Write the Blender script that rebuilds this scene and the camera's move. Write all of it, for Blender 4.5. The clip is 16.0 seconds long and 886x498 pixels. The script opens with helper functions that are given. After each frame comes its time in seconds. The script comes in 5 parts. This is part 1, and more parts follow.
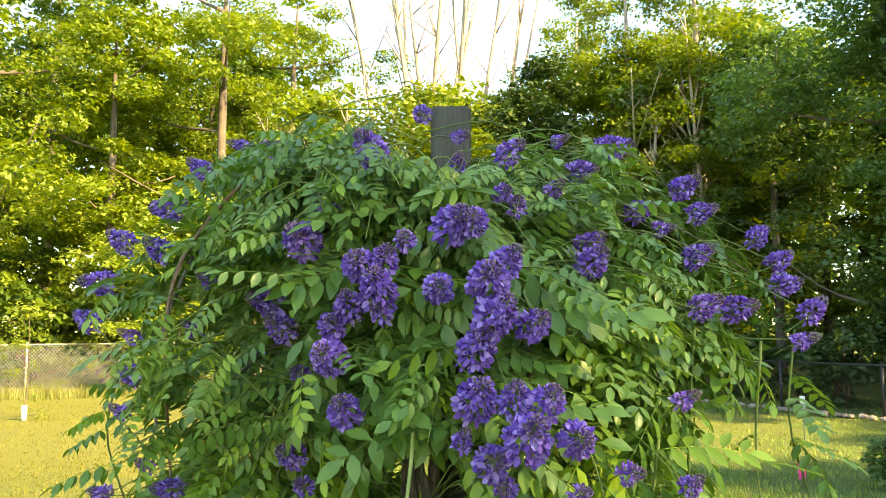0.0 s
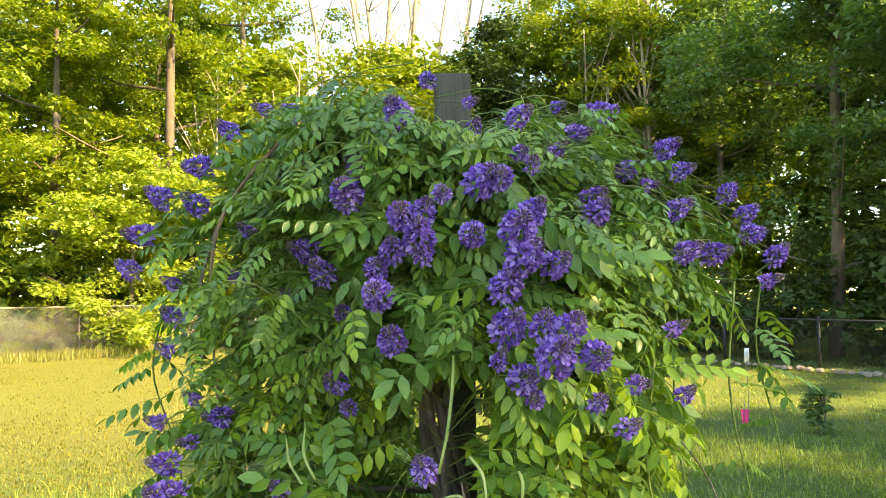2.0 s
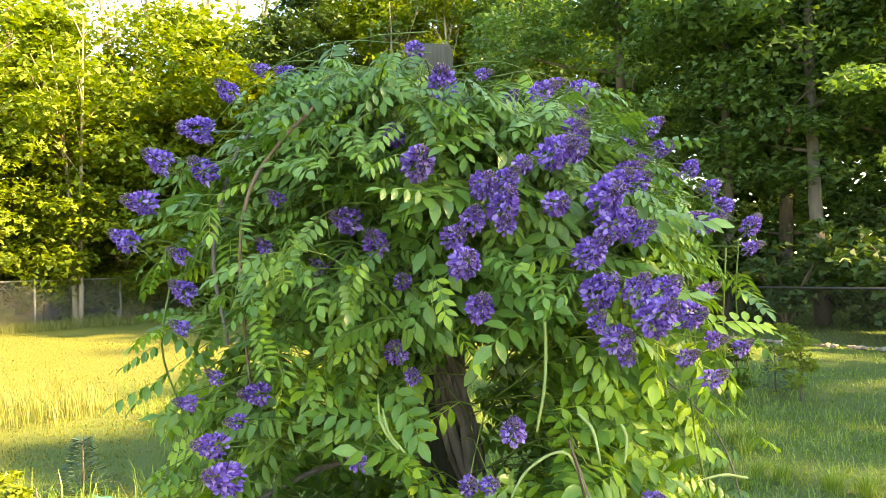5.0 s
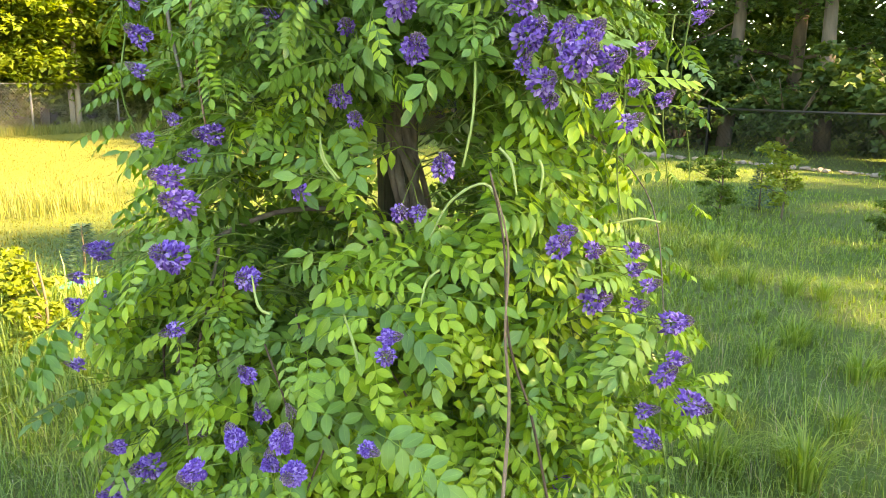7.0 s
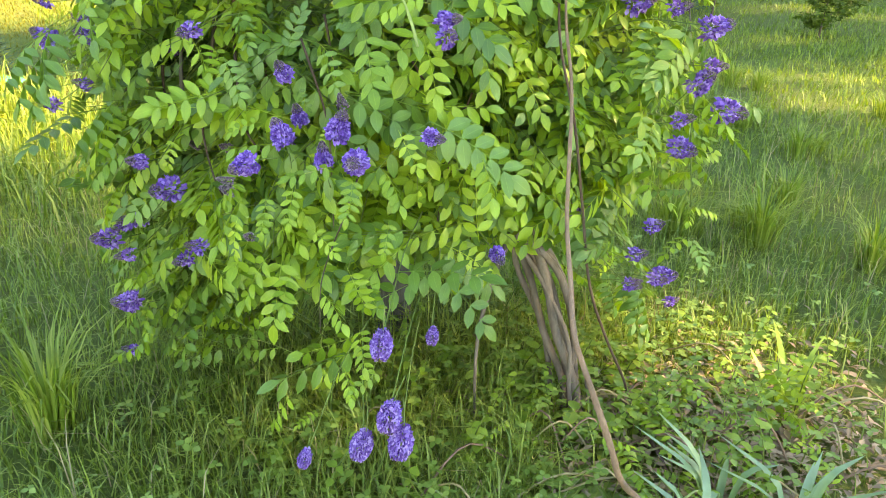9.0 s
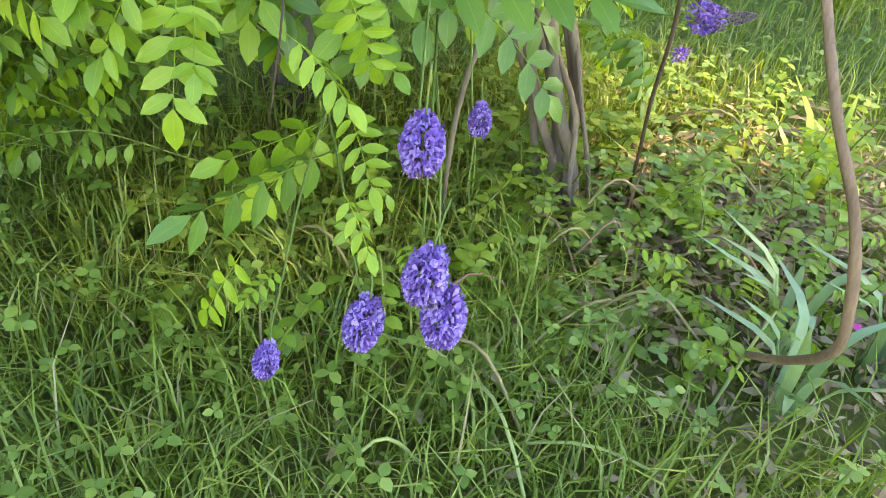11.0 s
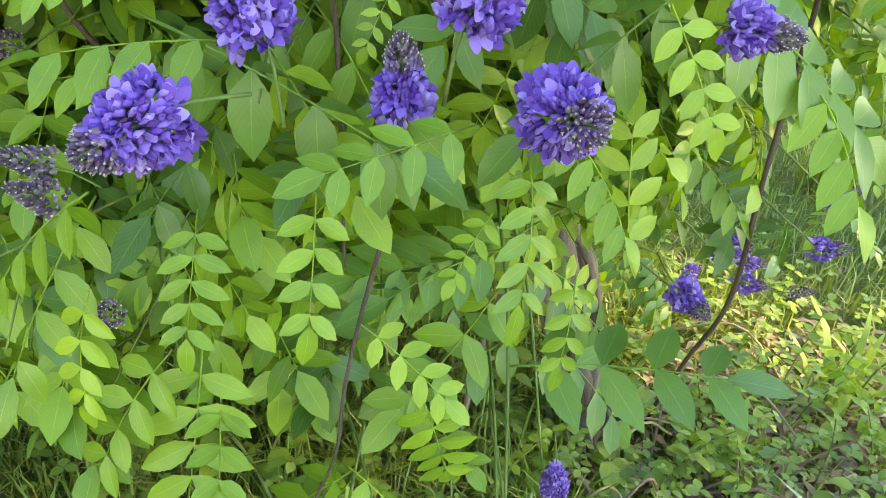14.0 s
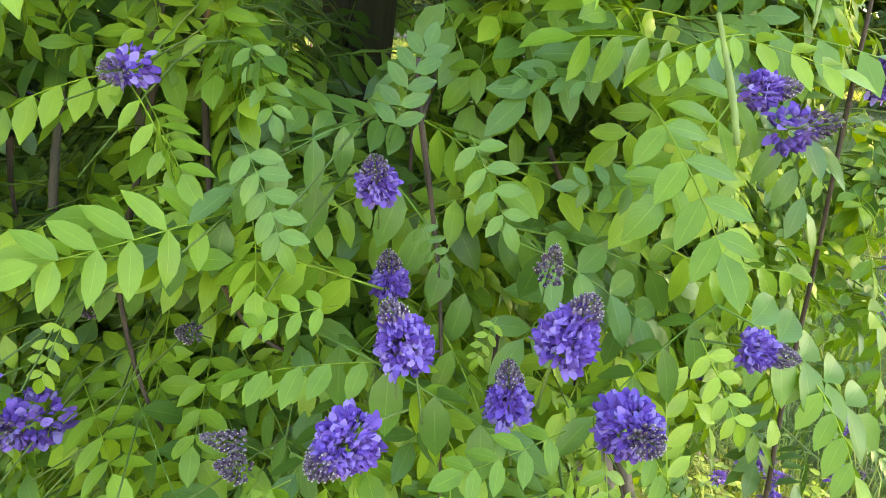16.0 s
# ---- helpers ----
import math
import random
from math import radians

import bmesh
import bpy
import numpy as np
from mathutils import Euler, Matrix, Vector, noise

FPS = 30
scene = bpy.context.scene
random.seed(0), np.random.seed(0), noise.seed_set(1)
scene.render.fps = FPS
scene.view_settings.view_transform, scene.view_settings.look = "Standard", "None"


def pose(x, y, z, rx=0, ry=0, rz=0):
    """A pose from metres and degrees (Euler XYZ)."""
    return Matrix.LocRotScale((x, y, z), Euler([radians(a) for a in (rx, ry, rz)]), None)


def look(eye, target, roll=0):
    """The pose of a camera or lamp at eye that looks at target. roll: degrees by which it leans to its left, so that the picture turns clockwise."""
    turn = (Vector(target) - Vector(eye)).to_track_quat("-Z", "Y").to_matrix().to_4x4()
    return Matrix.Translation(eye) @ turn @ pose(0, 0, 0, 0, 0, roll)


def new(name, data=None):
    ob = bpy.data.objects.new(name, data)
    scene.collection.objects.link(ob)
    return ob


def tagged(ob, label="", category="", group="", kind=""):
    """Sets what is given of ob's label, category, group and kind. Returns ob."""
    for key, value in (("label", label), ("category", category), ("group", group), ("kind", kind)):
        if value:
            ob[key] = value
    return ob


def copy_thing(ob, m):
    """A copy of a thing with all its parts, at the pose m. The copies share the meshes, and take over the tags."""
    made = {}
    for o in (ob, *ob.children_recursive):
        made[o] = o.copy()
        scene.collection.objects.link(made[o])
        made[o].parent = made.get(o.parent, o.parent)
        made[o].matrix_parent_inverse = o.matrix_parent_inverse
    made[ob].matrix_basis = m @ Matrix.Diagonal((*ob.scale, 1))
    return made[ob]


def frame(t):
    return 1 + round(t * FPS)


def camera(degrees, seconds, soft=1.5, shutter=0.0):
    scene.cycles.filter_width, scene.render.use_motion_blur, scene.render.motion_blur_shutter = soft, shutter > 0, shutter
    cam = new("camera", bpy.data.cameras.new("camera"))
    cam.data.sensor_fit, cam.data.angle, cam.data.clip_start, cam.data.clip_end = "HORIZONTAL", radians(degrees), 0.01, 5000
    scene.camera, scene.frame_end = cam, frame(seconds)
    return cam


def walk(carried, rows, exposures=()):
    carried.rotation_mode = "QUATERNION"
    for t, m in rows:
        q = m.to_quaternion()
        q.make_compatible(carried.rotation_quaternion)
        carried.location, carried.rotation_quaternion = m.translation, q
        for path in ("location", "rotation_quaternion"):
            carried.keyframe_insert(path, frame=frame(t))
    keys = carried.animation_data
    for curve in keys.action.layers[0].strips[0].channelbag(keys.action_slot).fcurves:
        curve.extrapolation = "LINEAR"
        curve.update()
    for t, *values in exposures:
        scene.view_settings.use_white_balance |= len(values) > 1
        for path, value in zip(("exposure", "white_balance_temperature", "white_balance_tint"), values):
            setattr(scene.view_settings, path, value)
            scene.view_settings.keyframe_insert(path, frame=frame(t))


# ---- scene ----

def cam_pose(x, y, z, yaw, pitch, roll):
    """A camera pose from its place, heading, tilt and lean."""
    return pose(x, y, z, 0, 0, yaw) @ pose(0, 0, 0, 90 + pitch) @ pose(0, 0, 0, 0, 0, -roll)


cam = camera(59.5, 16.0, soft=0.8)
PATH = [
    (0, cam_pose(0.038, -1.766, 1.598, 1.89, 6.09, 0.21)),
    (0.5, cam_pose(0.002, -1.822, 1.599, 0.78, 5.70, 0.49)),
    (1, cam_pose(-0.033, -1.890, 1.589, -0.28, 5.07, 0.74)),
    (1.5, cam_pose(-0.063, -1.937, 1.577, -1.09, 4.18, 0.88)),
    (2, cam_pose(-0.087, -1.940, 1.565, -1.74, 3.22, 0.70)),
    (2.5, cam_pose(-0.125, -1.895, 1.553, -2.80, 2.66, 0.40)),
    (3, cam_pose(-0.154, -1.844, 1.565, -4.77, 2.68, 0.11)),
    (3.2, cam_pose(-0.176, -1.820, 1.563, -5.93, 2.82, 0.11)),
    (5.3, cam_pose(-0.616, -1.899, 1.566, -18.17, -0.09, 1.35)),
    (5.5, cam_pose(-0.640, -1.907, 1.557, -18.56, -1.33, 1.13)),
    (6, cam_pose(-0.602, -1.942, 1.521, -18.53, -4.87, 0.60)),
    (6.5, cam_pose(-0.528, -2.002, 1.480, -17.64, -8.79, 0.02)),
    (7, cam_pose(-0.475, -2.017, 1.436, -16.66, -12.23, -0.34)),
    (7.5, cam_pose(-0.475, -2.010, 1.388, -16.60, -15.46, -0.35)),
    (8, cam_pose(-0.517, -2.013, 1.352, -17.90, -18.47, -0.22)),
    (8.5, cam_pose(-0.592, -1.976, 1.292, -20.56, -21.43, -0.48)),
    (9, cam_pose(-0.689, -1.943, 1.212, -23.75, -24.88, -1.34)),
    (9.5, cam_pose(-0.725, -1.826, 1.137, -27.16, -28.06, -2.49)),
    (10, cam_pose(-0.721, -1.639, 1.059, -30.65, -32.13, -3.85)),
    (10.2, cam_pose(-0.730, -1.588, 1.022, -32.53, -33.47, -4.54)),
    (12.3, cam_pose(-0.531, -1.093, 0.800, -51.48, -48.79, -14.62)),
    (12.5, cam_pose(-0.535, -1.096, 0.822, -50.67, -47.43, -13.99)),
    (13, cam_pose(-0.563, -1.093, 0.882, -47.58, -41.60, -11.18)),
    (13.5, cam_pose(-0.591, -1.111, 0.931, -44.92, -35.89, -9.50)),
    (14, cam_pose(-0.614, -1.122, 0.968, -43.38, -31.30, -8.60)),
    (14.5, cam_pose(-0.626, -1.130, 0.990, -42.47, -28.06, -8.26)),
    (15, cam_pose(-0.639, -1.141, 1.012, -41.63, -25.28, -8.39)),
    (15.5, cam_pose(-0.669, -1.151, 1.045, -40.71, -22.71, -8.58)),
    (16, cam_pose(-0.719, -1.153, 1.079, -40.09, -18.84, -7.78)),
]
EXPOSURES = [(0, 2.55, 8700, 11), (3, 2.65, 8900, 12), (5.5, 3.1, 9300, 12), (7.5, 3.2, 9600, 12), (10, 3.3, 9500, 13), (12.5, 3.36, 8900, 14), (14, 3.15, 8900, 12), (16, 3.16, 9200, 12)]
walk(cam, PATH, EXPOSURES)

# ---- sky and hazy low sun, from the side and a little behind ----
SUN_AZ, SUN_EL = 122.0, 31.0
world = bpy.data.worlds.new("sky")
scene.world = world
world.use_nodes = True
wn = world.node_tree
sky = wn.nodes.new("ShaderNodeTexSky")
sky.sky_type = 'NISHITA'
sky.sun_disc = False
sky.dust_density, sky.ozone_density = 0.0, 2.2
sky.sun_elevation, sky.sun_rotation = radians(SUN_EL), radians(SUN_AZ)
wn.links.new(sky.outputs[0], wn.nodes["Background"].inputs[0])
wn.nodes["Background"].inputs[1].default_value = 0.13
sun = new("sun", bpy.data.lights.new("sun", "SUN"))
sun.data.energy, sun.data.angle, sun.data.color = 3.8, radians(1.5), (1.0, 0.8, 0.47)
sun.matrix_world = look((math.sin(radians(SUN_AZ)) * 50, math.cos(radians(SUN_AZ)) * 50, math.tan(radians(SUN_EL)) * 50), (0, 0, 0))

# ---- materials ----


def material(name):
    m = bpy.data.materials.new(name)
    m.use_nodes = True
    t = m.node_tree
    return m, t, t.nodes["Principled BSDF"]


def node(t, kind, **inputs):
    n = t.nodes.new("ShaderNode" + kind)
    for k, v in inputs.items():
        n.inputs[k.replace("_", " ")].default_value = v
    return n


def ramp(t, fac, *stops):
    n = t.nodes.new("ShaderNodeValToRGB")
    e = n.color_ramp.elements
    while len(e) < len(stops):
        e.new(0.5)
    for el, (p, c) in zip(e, stops):
        el.position, el.color = p, (*c, 1)
    t.links.new(fac, n.inputs[0])
    return n.outputs[0]


def math_node(t, op, a, b=0.5):
    n = t.nodes.new("ShaderNodeMath")
    n.operation = op
    for i, v in enumerate((a, b)):
        if isinstance(v, (int, float)):
            n.inputs[i].default_value = v
        else:
            t.links.new(v, n.inputs[i])
    return n.outputs[0]


def mix_colour(t, fac, a, b, blend='MIX'):
    n = t.nodes.new("ShaderNodeMix")
    n.data_type, n.blend_type = 'RGBA', blend
    for i, v in ((0, fac), (6, a), (7, b)):
        if isinstance(v, (int, float)):
            n.inputs[i].default_value = v
        elif isinstance(v, tuple):
            n.inputs[i].default_value = (*v, 1)
        else:
            t.links.new(v, n.inputs[i])
    return n.outputs[2]


def bump(t, height, bsdf, strength=0.3, distance=0.002):
    n = node(t, "Bump", Strength=strength, Distance=distance)
    t.links.new(height, n.inputs["Height"])
    t.links.new(n.outputs[0], bsdf.inputs["Normal"])
    return n.outputs[0]


def coords(t, which="Object"):
    return t.nodes.new("ShaderNodeTexCoord").outputs[which]


def noise_tex(t, vec, scale, detail=4.0, rough=0.6):
    n = node(t, "TexNoise", Scale=scale, Detail=detail, Roughness=rough)
    t.links.new(vec, n.inputs["Vector"])
    return n.outputs["Fac"]


def island_random(t, own=1.0):
    """A value of its own for each leaf: the island's chance, the object's and the leaf's tone."""
    a = t.nodes.new("ShaderNodeNewGeometry").outputs["Random Per Island"]
    b = t.nodes.new("ShaderNodeObjectInfo").outputs["Random"]
    tone = t.nodes.new("ShaderNodeAttribute")
    tone.attribute_name = "tone"
    whole = math_node(t, 'FRACT', math_node(t, 'ADD', tone.outputs["Fac"], b))
    if own == 1.0:
        return math_node(t, 'FRACT', math_node(t, 'ADD', a, whole))
    return math_node(t, 'ADD', math_node(t, 'MULTIPLY', a, own), math_node(t, 'MULTIPLY', whole, 1 - own))


def leaf_material(name, dark, mid, light, through_part=0.4, rough=0.45, veins=False, glow=1.6):
    m, t, b = material(name)
    colour = ramp(t, island_random(t, 0.3 if veins else 1.0), (0.0, dark), (0.5, mid), (1.0, light))
    vec = coords(t)
    blotch = noise_tex(t, vec, 30.0, 3.0)
    colour = mix_colour(t, 0.35, colour, ramp(t, blotch, (0.3, tuple(c * 0.65 for c in mid)), (0.7, tuple(c * 1.2 for c in mid))))
    if veins:
        uv = t.nodes.new("ShaderNodeUVMap").outputs[0]
        sep = t.nodes.new("ShaderNodeSeparateXYZ")
        t.links.new(uv, sep.inputs[0])
        off = math_node(t, 'ABSOLUTE', math_node(t, 'SUBTRACT', sep.outputs[1], 0.5))
        rib = math_node(t, 'LESS_THAN', off, 0.016)
        slant = math_node(t, 'SUBTRACT', math_node(t, 'MULTIPLY', sep.outputs[0], 9.0), math_node(t, 'MULTIPLY', off, 7.0))
        side = math_node(t, 'LESS_THAN', math_node(t, 'PINGPONG', slant, 0.5), 0.06)
        vein = math_node(t, 'MAXIMUM', rib, math_node(t, 'MULTIPLY', side, 0.35))
        colour = mix_colour(t, math_node(t, 'MULTIPLY', vein, 0.16), colour, tuple(min(1, c * 1.7 + 0.03) for c in light))
        bump(t, math_node(t, 'SUBTRACT', math_node(t, 'MULTIPLY', blotch, 0.6), vein), b, 0.25, 0.001)
    t.links.new(colour, b.inputs["Base Color"])
    b.inputs["Roughness"].default_value = rough
    b.inputs["Specular IOR Level"].default_value = 0.6
    tr = t.nodes.new("ShaderNodeBsdfTranslucent")
    warm = mix_colour(t, 1.0, colour, (min(1.0, glow), min(1.0, glow * 0.95), 0.35), 'MULTIPLY')
    t.links.new(warm, tr.inputs[0])
    mx = t.nodes.new("ShaderNodeMixShader")
    mx.inputs[0].default_value = through_part
    t.links.new(b.outputs[0], mx.inputs[1])
    t.links.new(tr.outputs[0], mx.inputs[2])
    t.links.new(mx.outputs[0], t.nodes["Material Output"].inputs[0])
    return m


def bark_material(name, dark, light, scale=18.0, stretch=0.15):
    m, t, b = material(name)
    mp = t.nodes.new("ShaderNodeMapping")
    mp.inputs["Scale"].default_value = (1, 1, stretch)
    t.links.new(coords(t), mp.inputs[0])
    n1 = noise_tex(t, mp.outputs[0], scale, 6.0, 0.7)
    n2 = noise_tex(t, coords(t), scale * 0.15, 2.0)
    c = ramp(t, n1, (0.3, dark), (0.7, light))
    c = mix_colour(t, 0.4, c, ramp(t, n2, (0.35, tuple(v * 0.6 for v in light)), (0.65, tuple(v * 1.15 for v in light))))
    t.links.new(c, b.inputs["Base Color"])
    b.inputs["Roughness"].default_value = 0.9
    bump(t, n1, b, 0.6, 0.01)
    return m


LEAF = leaf_material("wisteria_leaf", (0.045, 0.125, 0.026), (0.135, 0.28, 0.05), (0.3, 0.49, 0.085), 0.31, 0.33, True)
LEAF_YOUNG = leaf_material("wisteria_young_leaf", (0.11, 0.25, 0.025), (0.25, 0.425, 0.037), (0.5, 0.68, 0.066), 0.35, 0.35, True)
SHOOT = leaf_material("pale_shoot", (0.3, 0.4, 0.12), (0.36, 0.46, 0.16), (0.42, 0.5, 0.22), 0.15, 0.6)
GREEN_STEM = leaf_material("green_stem", (0.09, 0.17, 0.03), (0.14, 0.23, 0.045), (0.22, 0.28, 0.07), 0.1, 0.6)
VINE_BARK = bark_material("vine_bark", (0.065, 0.05, 0.042), (0.24, 0.195, 0.165), 60.0, 0.2)
TWIG = bark_material("brown_twig", (0.05, 0.03, 0.025), (0.14, 0.09, 0.07), 80.0, 0.3)
TWIG_RED = bark_material("reddish_brown_twig", (0.15, 0.09, 0.06), (0.32, 0.21, 0.15), 80.0, 0.3)
TREE_BARK = bark_material("grey_brown_bark", (0.05, 0.04, 0.03), (0.19, 0.15, 0.11), 9.0, 0.2)
GREY_BARK = bark_material("grey_oak_bark", (0.07, 0.06, 0.05), (0.2, 0.17, 0.145), 9.0, 0.2)
PALE_BARK = bark_material("bleached_bark", (0.26, 0.19, 0.13), (0.52, 0.42, 0.32), 8.0, 0.15)
# Sunlit yellow is put into this leaf colour; DARK_LEAF is its darker counterpart.
TREE_LEAF = leaf_material("sunlit_tone_maple_leaf", (0.13, 0.21, 0.018), (0.21, 0.3, 0.025), (0.33, 0.39, 0.04), 0.5, 0.55, glow=2.0)
LIGHT_LEAF = leaf_material("pale_green_leaf", (0.24, 0.34, 0.05), (0.34, 0.45, 0.07), (0.44, 0.53, 0.1), 0.5, 0.5)
# Darker, bluer leaf: the shade of the right-hand woods put into the colour.
DARK_LEAF = leaf_material("shade_tone_oak_leaf", (0.065, 0.14, 0.05), (0.13, 0.25, 0.08), (0.22, 0.36, 0.11), 0.5, 0.5)
# Undergrowth leaf darkened so the colour itself carries the shade behind the fence.
SHADE_LEAF = leaf_material("shade_tone_undergrowth_leaf", (0.03, 0.075, 0.02), (0.06, 0.125, 0.03), (0.1, 0.18, 0.04), 0.35, 0.55)
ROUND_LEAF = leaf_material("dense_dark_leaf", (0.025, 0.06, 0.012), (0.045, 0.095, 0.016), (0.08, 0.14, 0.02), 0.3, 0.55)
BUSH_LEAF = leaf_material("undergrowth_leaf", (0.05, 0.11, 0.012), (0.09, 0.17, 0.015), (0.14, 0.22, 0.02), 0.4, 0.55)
GRASS = leaf_material("grass_blade", (0.1, 0.2, 0.03), (0.23, 0.35, 0.05), (0.42, 0.5, 0.13), 0.4, 0.5)
LUSH = leaf_material("long_grass_blade", (0.09, 0.19, 0.03), (0.22, 0.335, 0.055), (0.48, 0.56, 0.16), 0.38, 0.42)
# Mown blades, dry, with the sunlit lawn's yellow put into their colour.
SUN_YELLOW_LAWN = leaf_material("mown_lawn_blade", (0.13, 0.155, 0.02), (0.22, 0.22, 0.028), (0.31, 0.28, 0.042), 0.35, 0.55)
SEED_GRASS = leaf_material("seeding_grass_blade", (0.16, 0.2, 0.04), (0.28, 0.3, 0.08), (0.42, 0.38, 0.16), 0.35, 0.6)
DRY = leaf_material("dry_straw", (0.3, 0.24, 0.12), (0.4, 0.33, 0.18), (0.5, 0.43, 0.25), 0.2, 0.7)
COVER = leaf_material("low_clover_leaf", (0.11, 0.22, 0.04), (0.21, 0.35, 0.07), (0.37, 0.5, 0.12), 0.32, 0.42)
BLUE_GREEN = leaf_material("iris_leaf", (0.17, 0.3, 0.16), (0.25, 0.4, 0.22), (0.34, 0.48, 0.3), 0.25, 0.45)
WEED = leaf_material("weed_leaf", (0.13, 0.26, 0.035), (0.22, 0.37, 0.05), (0.35, 0.49, 0.09), 0.4, 0.45, True)
LITTER = leaf_material("dry_litter", (0.18, 0.125, 0.08), (0.34, 0.25, 0.165), (0.55, 0.44, 0.31), 0.1, 0.85)
SPRUCE = leaf_material("spruce_needles", (0.03, 0.075, 0.05), (0.05, 0.11, 0.07), (0.08, 0.15, 0.1), 0.15, 0.6)


def petal_material(name, dark, mid, light):
    m, t, b = material(name)
    c = ramp(t, island_random(t), (0.0, dark), (0.55, mid), (1.0, light))
    uv = t.nodes.new("ShaderNodeUVMap").outputs[0]
    sep = t.nodes.new("ShaderNodeSeparateXYZ")
    t.links.new(uv, sep.inputs[0])
    c = mix_colour(t, math_node(t, 'MULTIPLY', math_node(t, 'LESS_THAN', sep.outputs[0], 0.22), 0.35), c, (0.55, 0.42, 0.55))
    t.links.new(c, b.inputs["Base Color"])
    b.inputs["Roughness"].default_value = 0.5
    b.inputs["Specular IOR Level"].default_value = 0.3
    tr = t.nodes.new("ShaderNodeBsdfTranslucent")
    t.links.new(c, tr.inputs[0])
    mx = t.nodes.new("ShaderNodeMixShader")
    mx.inputs[0].default_value = 0.3
    t.links.new(b.outputs[0], mx.inputs[1])
    t.links.new(tr.outputs[0], mx.inputs[2])
    t.links.new(mx.outputs[0], t.nodes["Material Output"].inputs[0])
    return m


PETAL = petal_material("violet_petal", (0.16, 0.065, 0.45), (0.3, 0.16, 0.7), (0.57, 0.42, 0.92))
PETAL_LIGHT = petal_material("light_violet_petal", (0.2, 0.09, 0.45), (0.38, 0.23, 0.74), (0.63, 0.49, 0.9))
KEEL = petal_material("deep_purple_keel", (0.1, 0.035, 0.3), (0.19, 0.08, 0.45), (0.32, 0.17, 0.58))
BUD = petal_material("mauve_bud", (0.12, 0.07, 0.15), (0.23, 0.155, 0.25), (0.38, 0.29, 0.38))
BUD_TIP = petal_material("pale_bud_tip", (0.42, 0.35, 0.36), (0.6, 0.52, 0.5), (0.74, 0.68, 0.62))


def ground_material():
    m, t, b = material("lawn_soil")
    v = coords(t)
    big = noise_tex(t, v, 0.35, 4.0)
    mid = noise_tex(t, v, 3.0, 5.0)
    fine = noise_tex(t, v, 60.0, 6.0, 0.75)
    c = ramp(t, fine, (0.25, (0.045, 0.09, 0.016)), (0.55, (0.12, 0.2, 0.03)), (0.8, (0.22, 0.3, 0.06)))
    c = mix_colour(t, math_node(t, 'MULTIPLY', mid, 0.5), c, (0.14, 0.17, 0.03))
    worn = noise_tex(t, v, 6.0, 5.0)
    c = mix_colour(t, ramp(t, worn, (0.5, (0, 0, 0)), (0.7, (0.6, 0.6, 0.6))), c, (0.11, 0.11, 0.04))
    c = mix_colour(t, ramp(t, big, (0.45, (0, 0, 0)), (0.75, (0.4, 0.4, 0.4))), c, (0.22, 0.2, 0.07))
    sep = t.nodes.new("ShaderNodeSeparateXYZ")
    t.links.new(v, sep.inputs[0])
    # Yellower to the far left: sunlit colour painted over the noise patches.
    sun_yellowing = math_node(t, 'ADD', math_node(t, 'MULTIPLY', math_node(t, 'SUBTRACT', sep.outputs[1], sep.outputs[0]), 0.05), math_node(t, 'MULTIPLY', big, 0.6))
    c = mix_colour(t, ramp(t, sun_yellowing, (0.58, (0, 0, 0)), (0.95, (0.85, 0.85, 0.85))), c, mix_colour(t, fine, (0.15, 0.16, 0.022), (0.26, 0.25, 0.038)))
    t.links.new(c, b.inputs["Base Color"])
    b.inputs["Roughness"].default_value = 0.95
    bump(t, math_node(t, 'ADD', fine, mid), b, 0.8, 0.04)
    return m


def wood_material():
    m, t, b = material("weathered_grey_wood")
    mp = t.nodes.new("ShaderNodeMapping")
    mp.inputs["Scale"].default_value = (1, 1, 0.04)
    t.links.new(coords(t), mp.inputs[0])
    grain = noise_tex(t, mp.outputs[0], 160.0, 6.0, 0.7)
    stain = noise_tex(t, coords(t), 7.0, 3.0)
    c = ramp(t, grain, (0.3, (0.05, 0.049, 0.04)), (0.6, (0.11, 0.108, 0.09)), (0.8, (0.17, 0.165, 0.14)))
    c = mix_colour(t, 0.3, c, ramp(t, stain, (0.35, (0.06, 0.06, 0.045)), (0.65, (0.15, 0.145, 0.12))))
    t.links.new(c, b.inputs["Base Color"])
    b.inputs["Roughness"].default_value = 0.85
    bump(t, grain, b, 0.7, 0.003)
    return m


def plain_material(name, colour, rough=0.6, metal=0.0, scale=20.0):
    m, t, b = material(name)
    n = noise_tex(t, coords(t), scale, 4.0)
    c = ramp(t, n, (0.3, tuple(v * 0.75 for v in colour)), (0.7, tuple(min(1, v * 1.15) for v in colour)))
    t.links.new(c, b.inputs["Base Color"])
    b.inputs["Roughness"].default_value, b.inputs["Metallic"].default_value = rough, metal
    return m


LAWN = ground_material()
WOOD = wood_material()
CUT_WOOD = plain_material("pale_cut_end", (0.55, 0.5, 0.42), 0.8)
BLACK_STEEL = plain_material("black_coated_steel", (0.03, 0.032, 0.035), 0.5, 0.2)
GALV = plain_material("dull_galvanised_steel", (0.17, 0.17, 0.165), 0.55, 0.3)
PALE_WIRE = plain_material("weathered_pale_wire", (0.42, 0.41, 0.38), 0.5, 0.4)
STONE = plain_material("pale_pinkish_edging_stone", (0.36, 0.29, 0.23), 0.9, 0.0, 6.0)
PINK = plain_material("pink_marking_tape", (0.85, 0.05, 0.25), 0.5)
MINT = plain_material("mint_plastic", (0.05, 0.5, 0.28), 0.5)
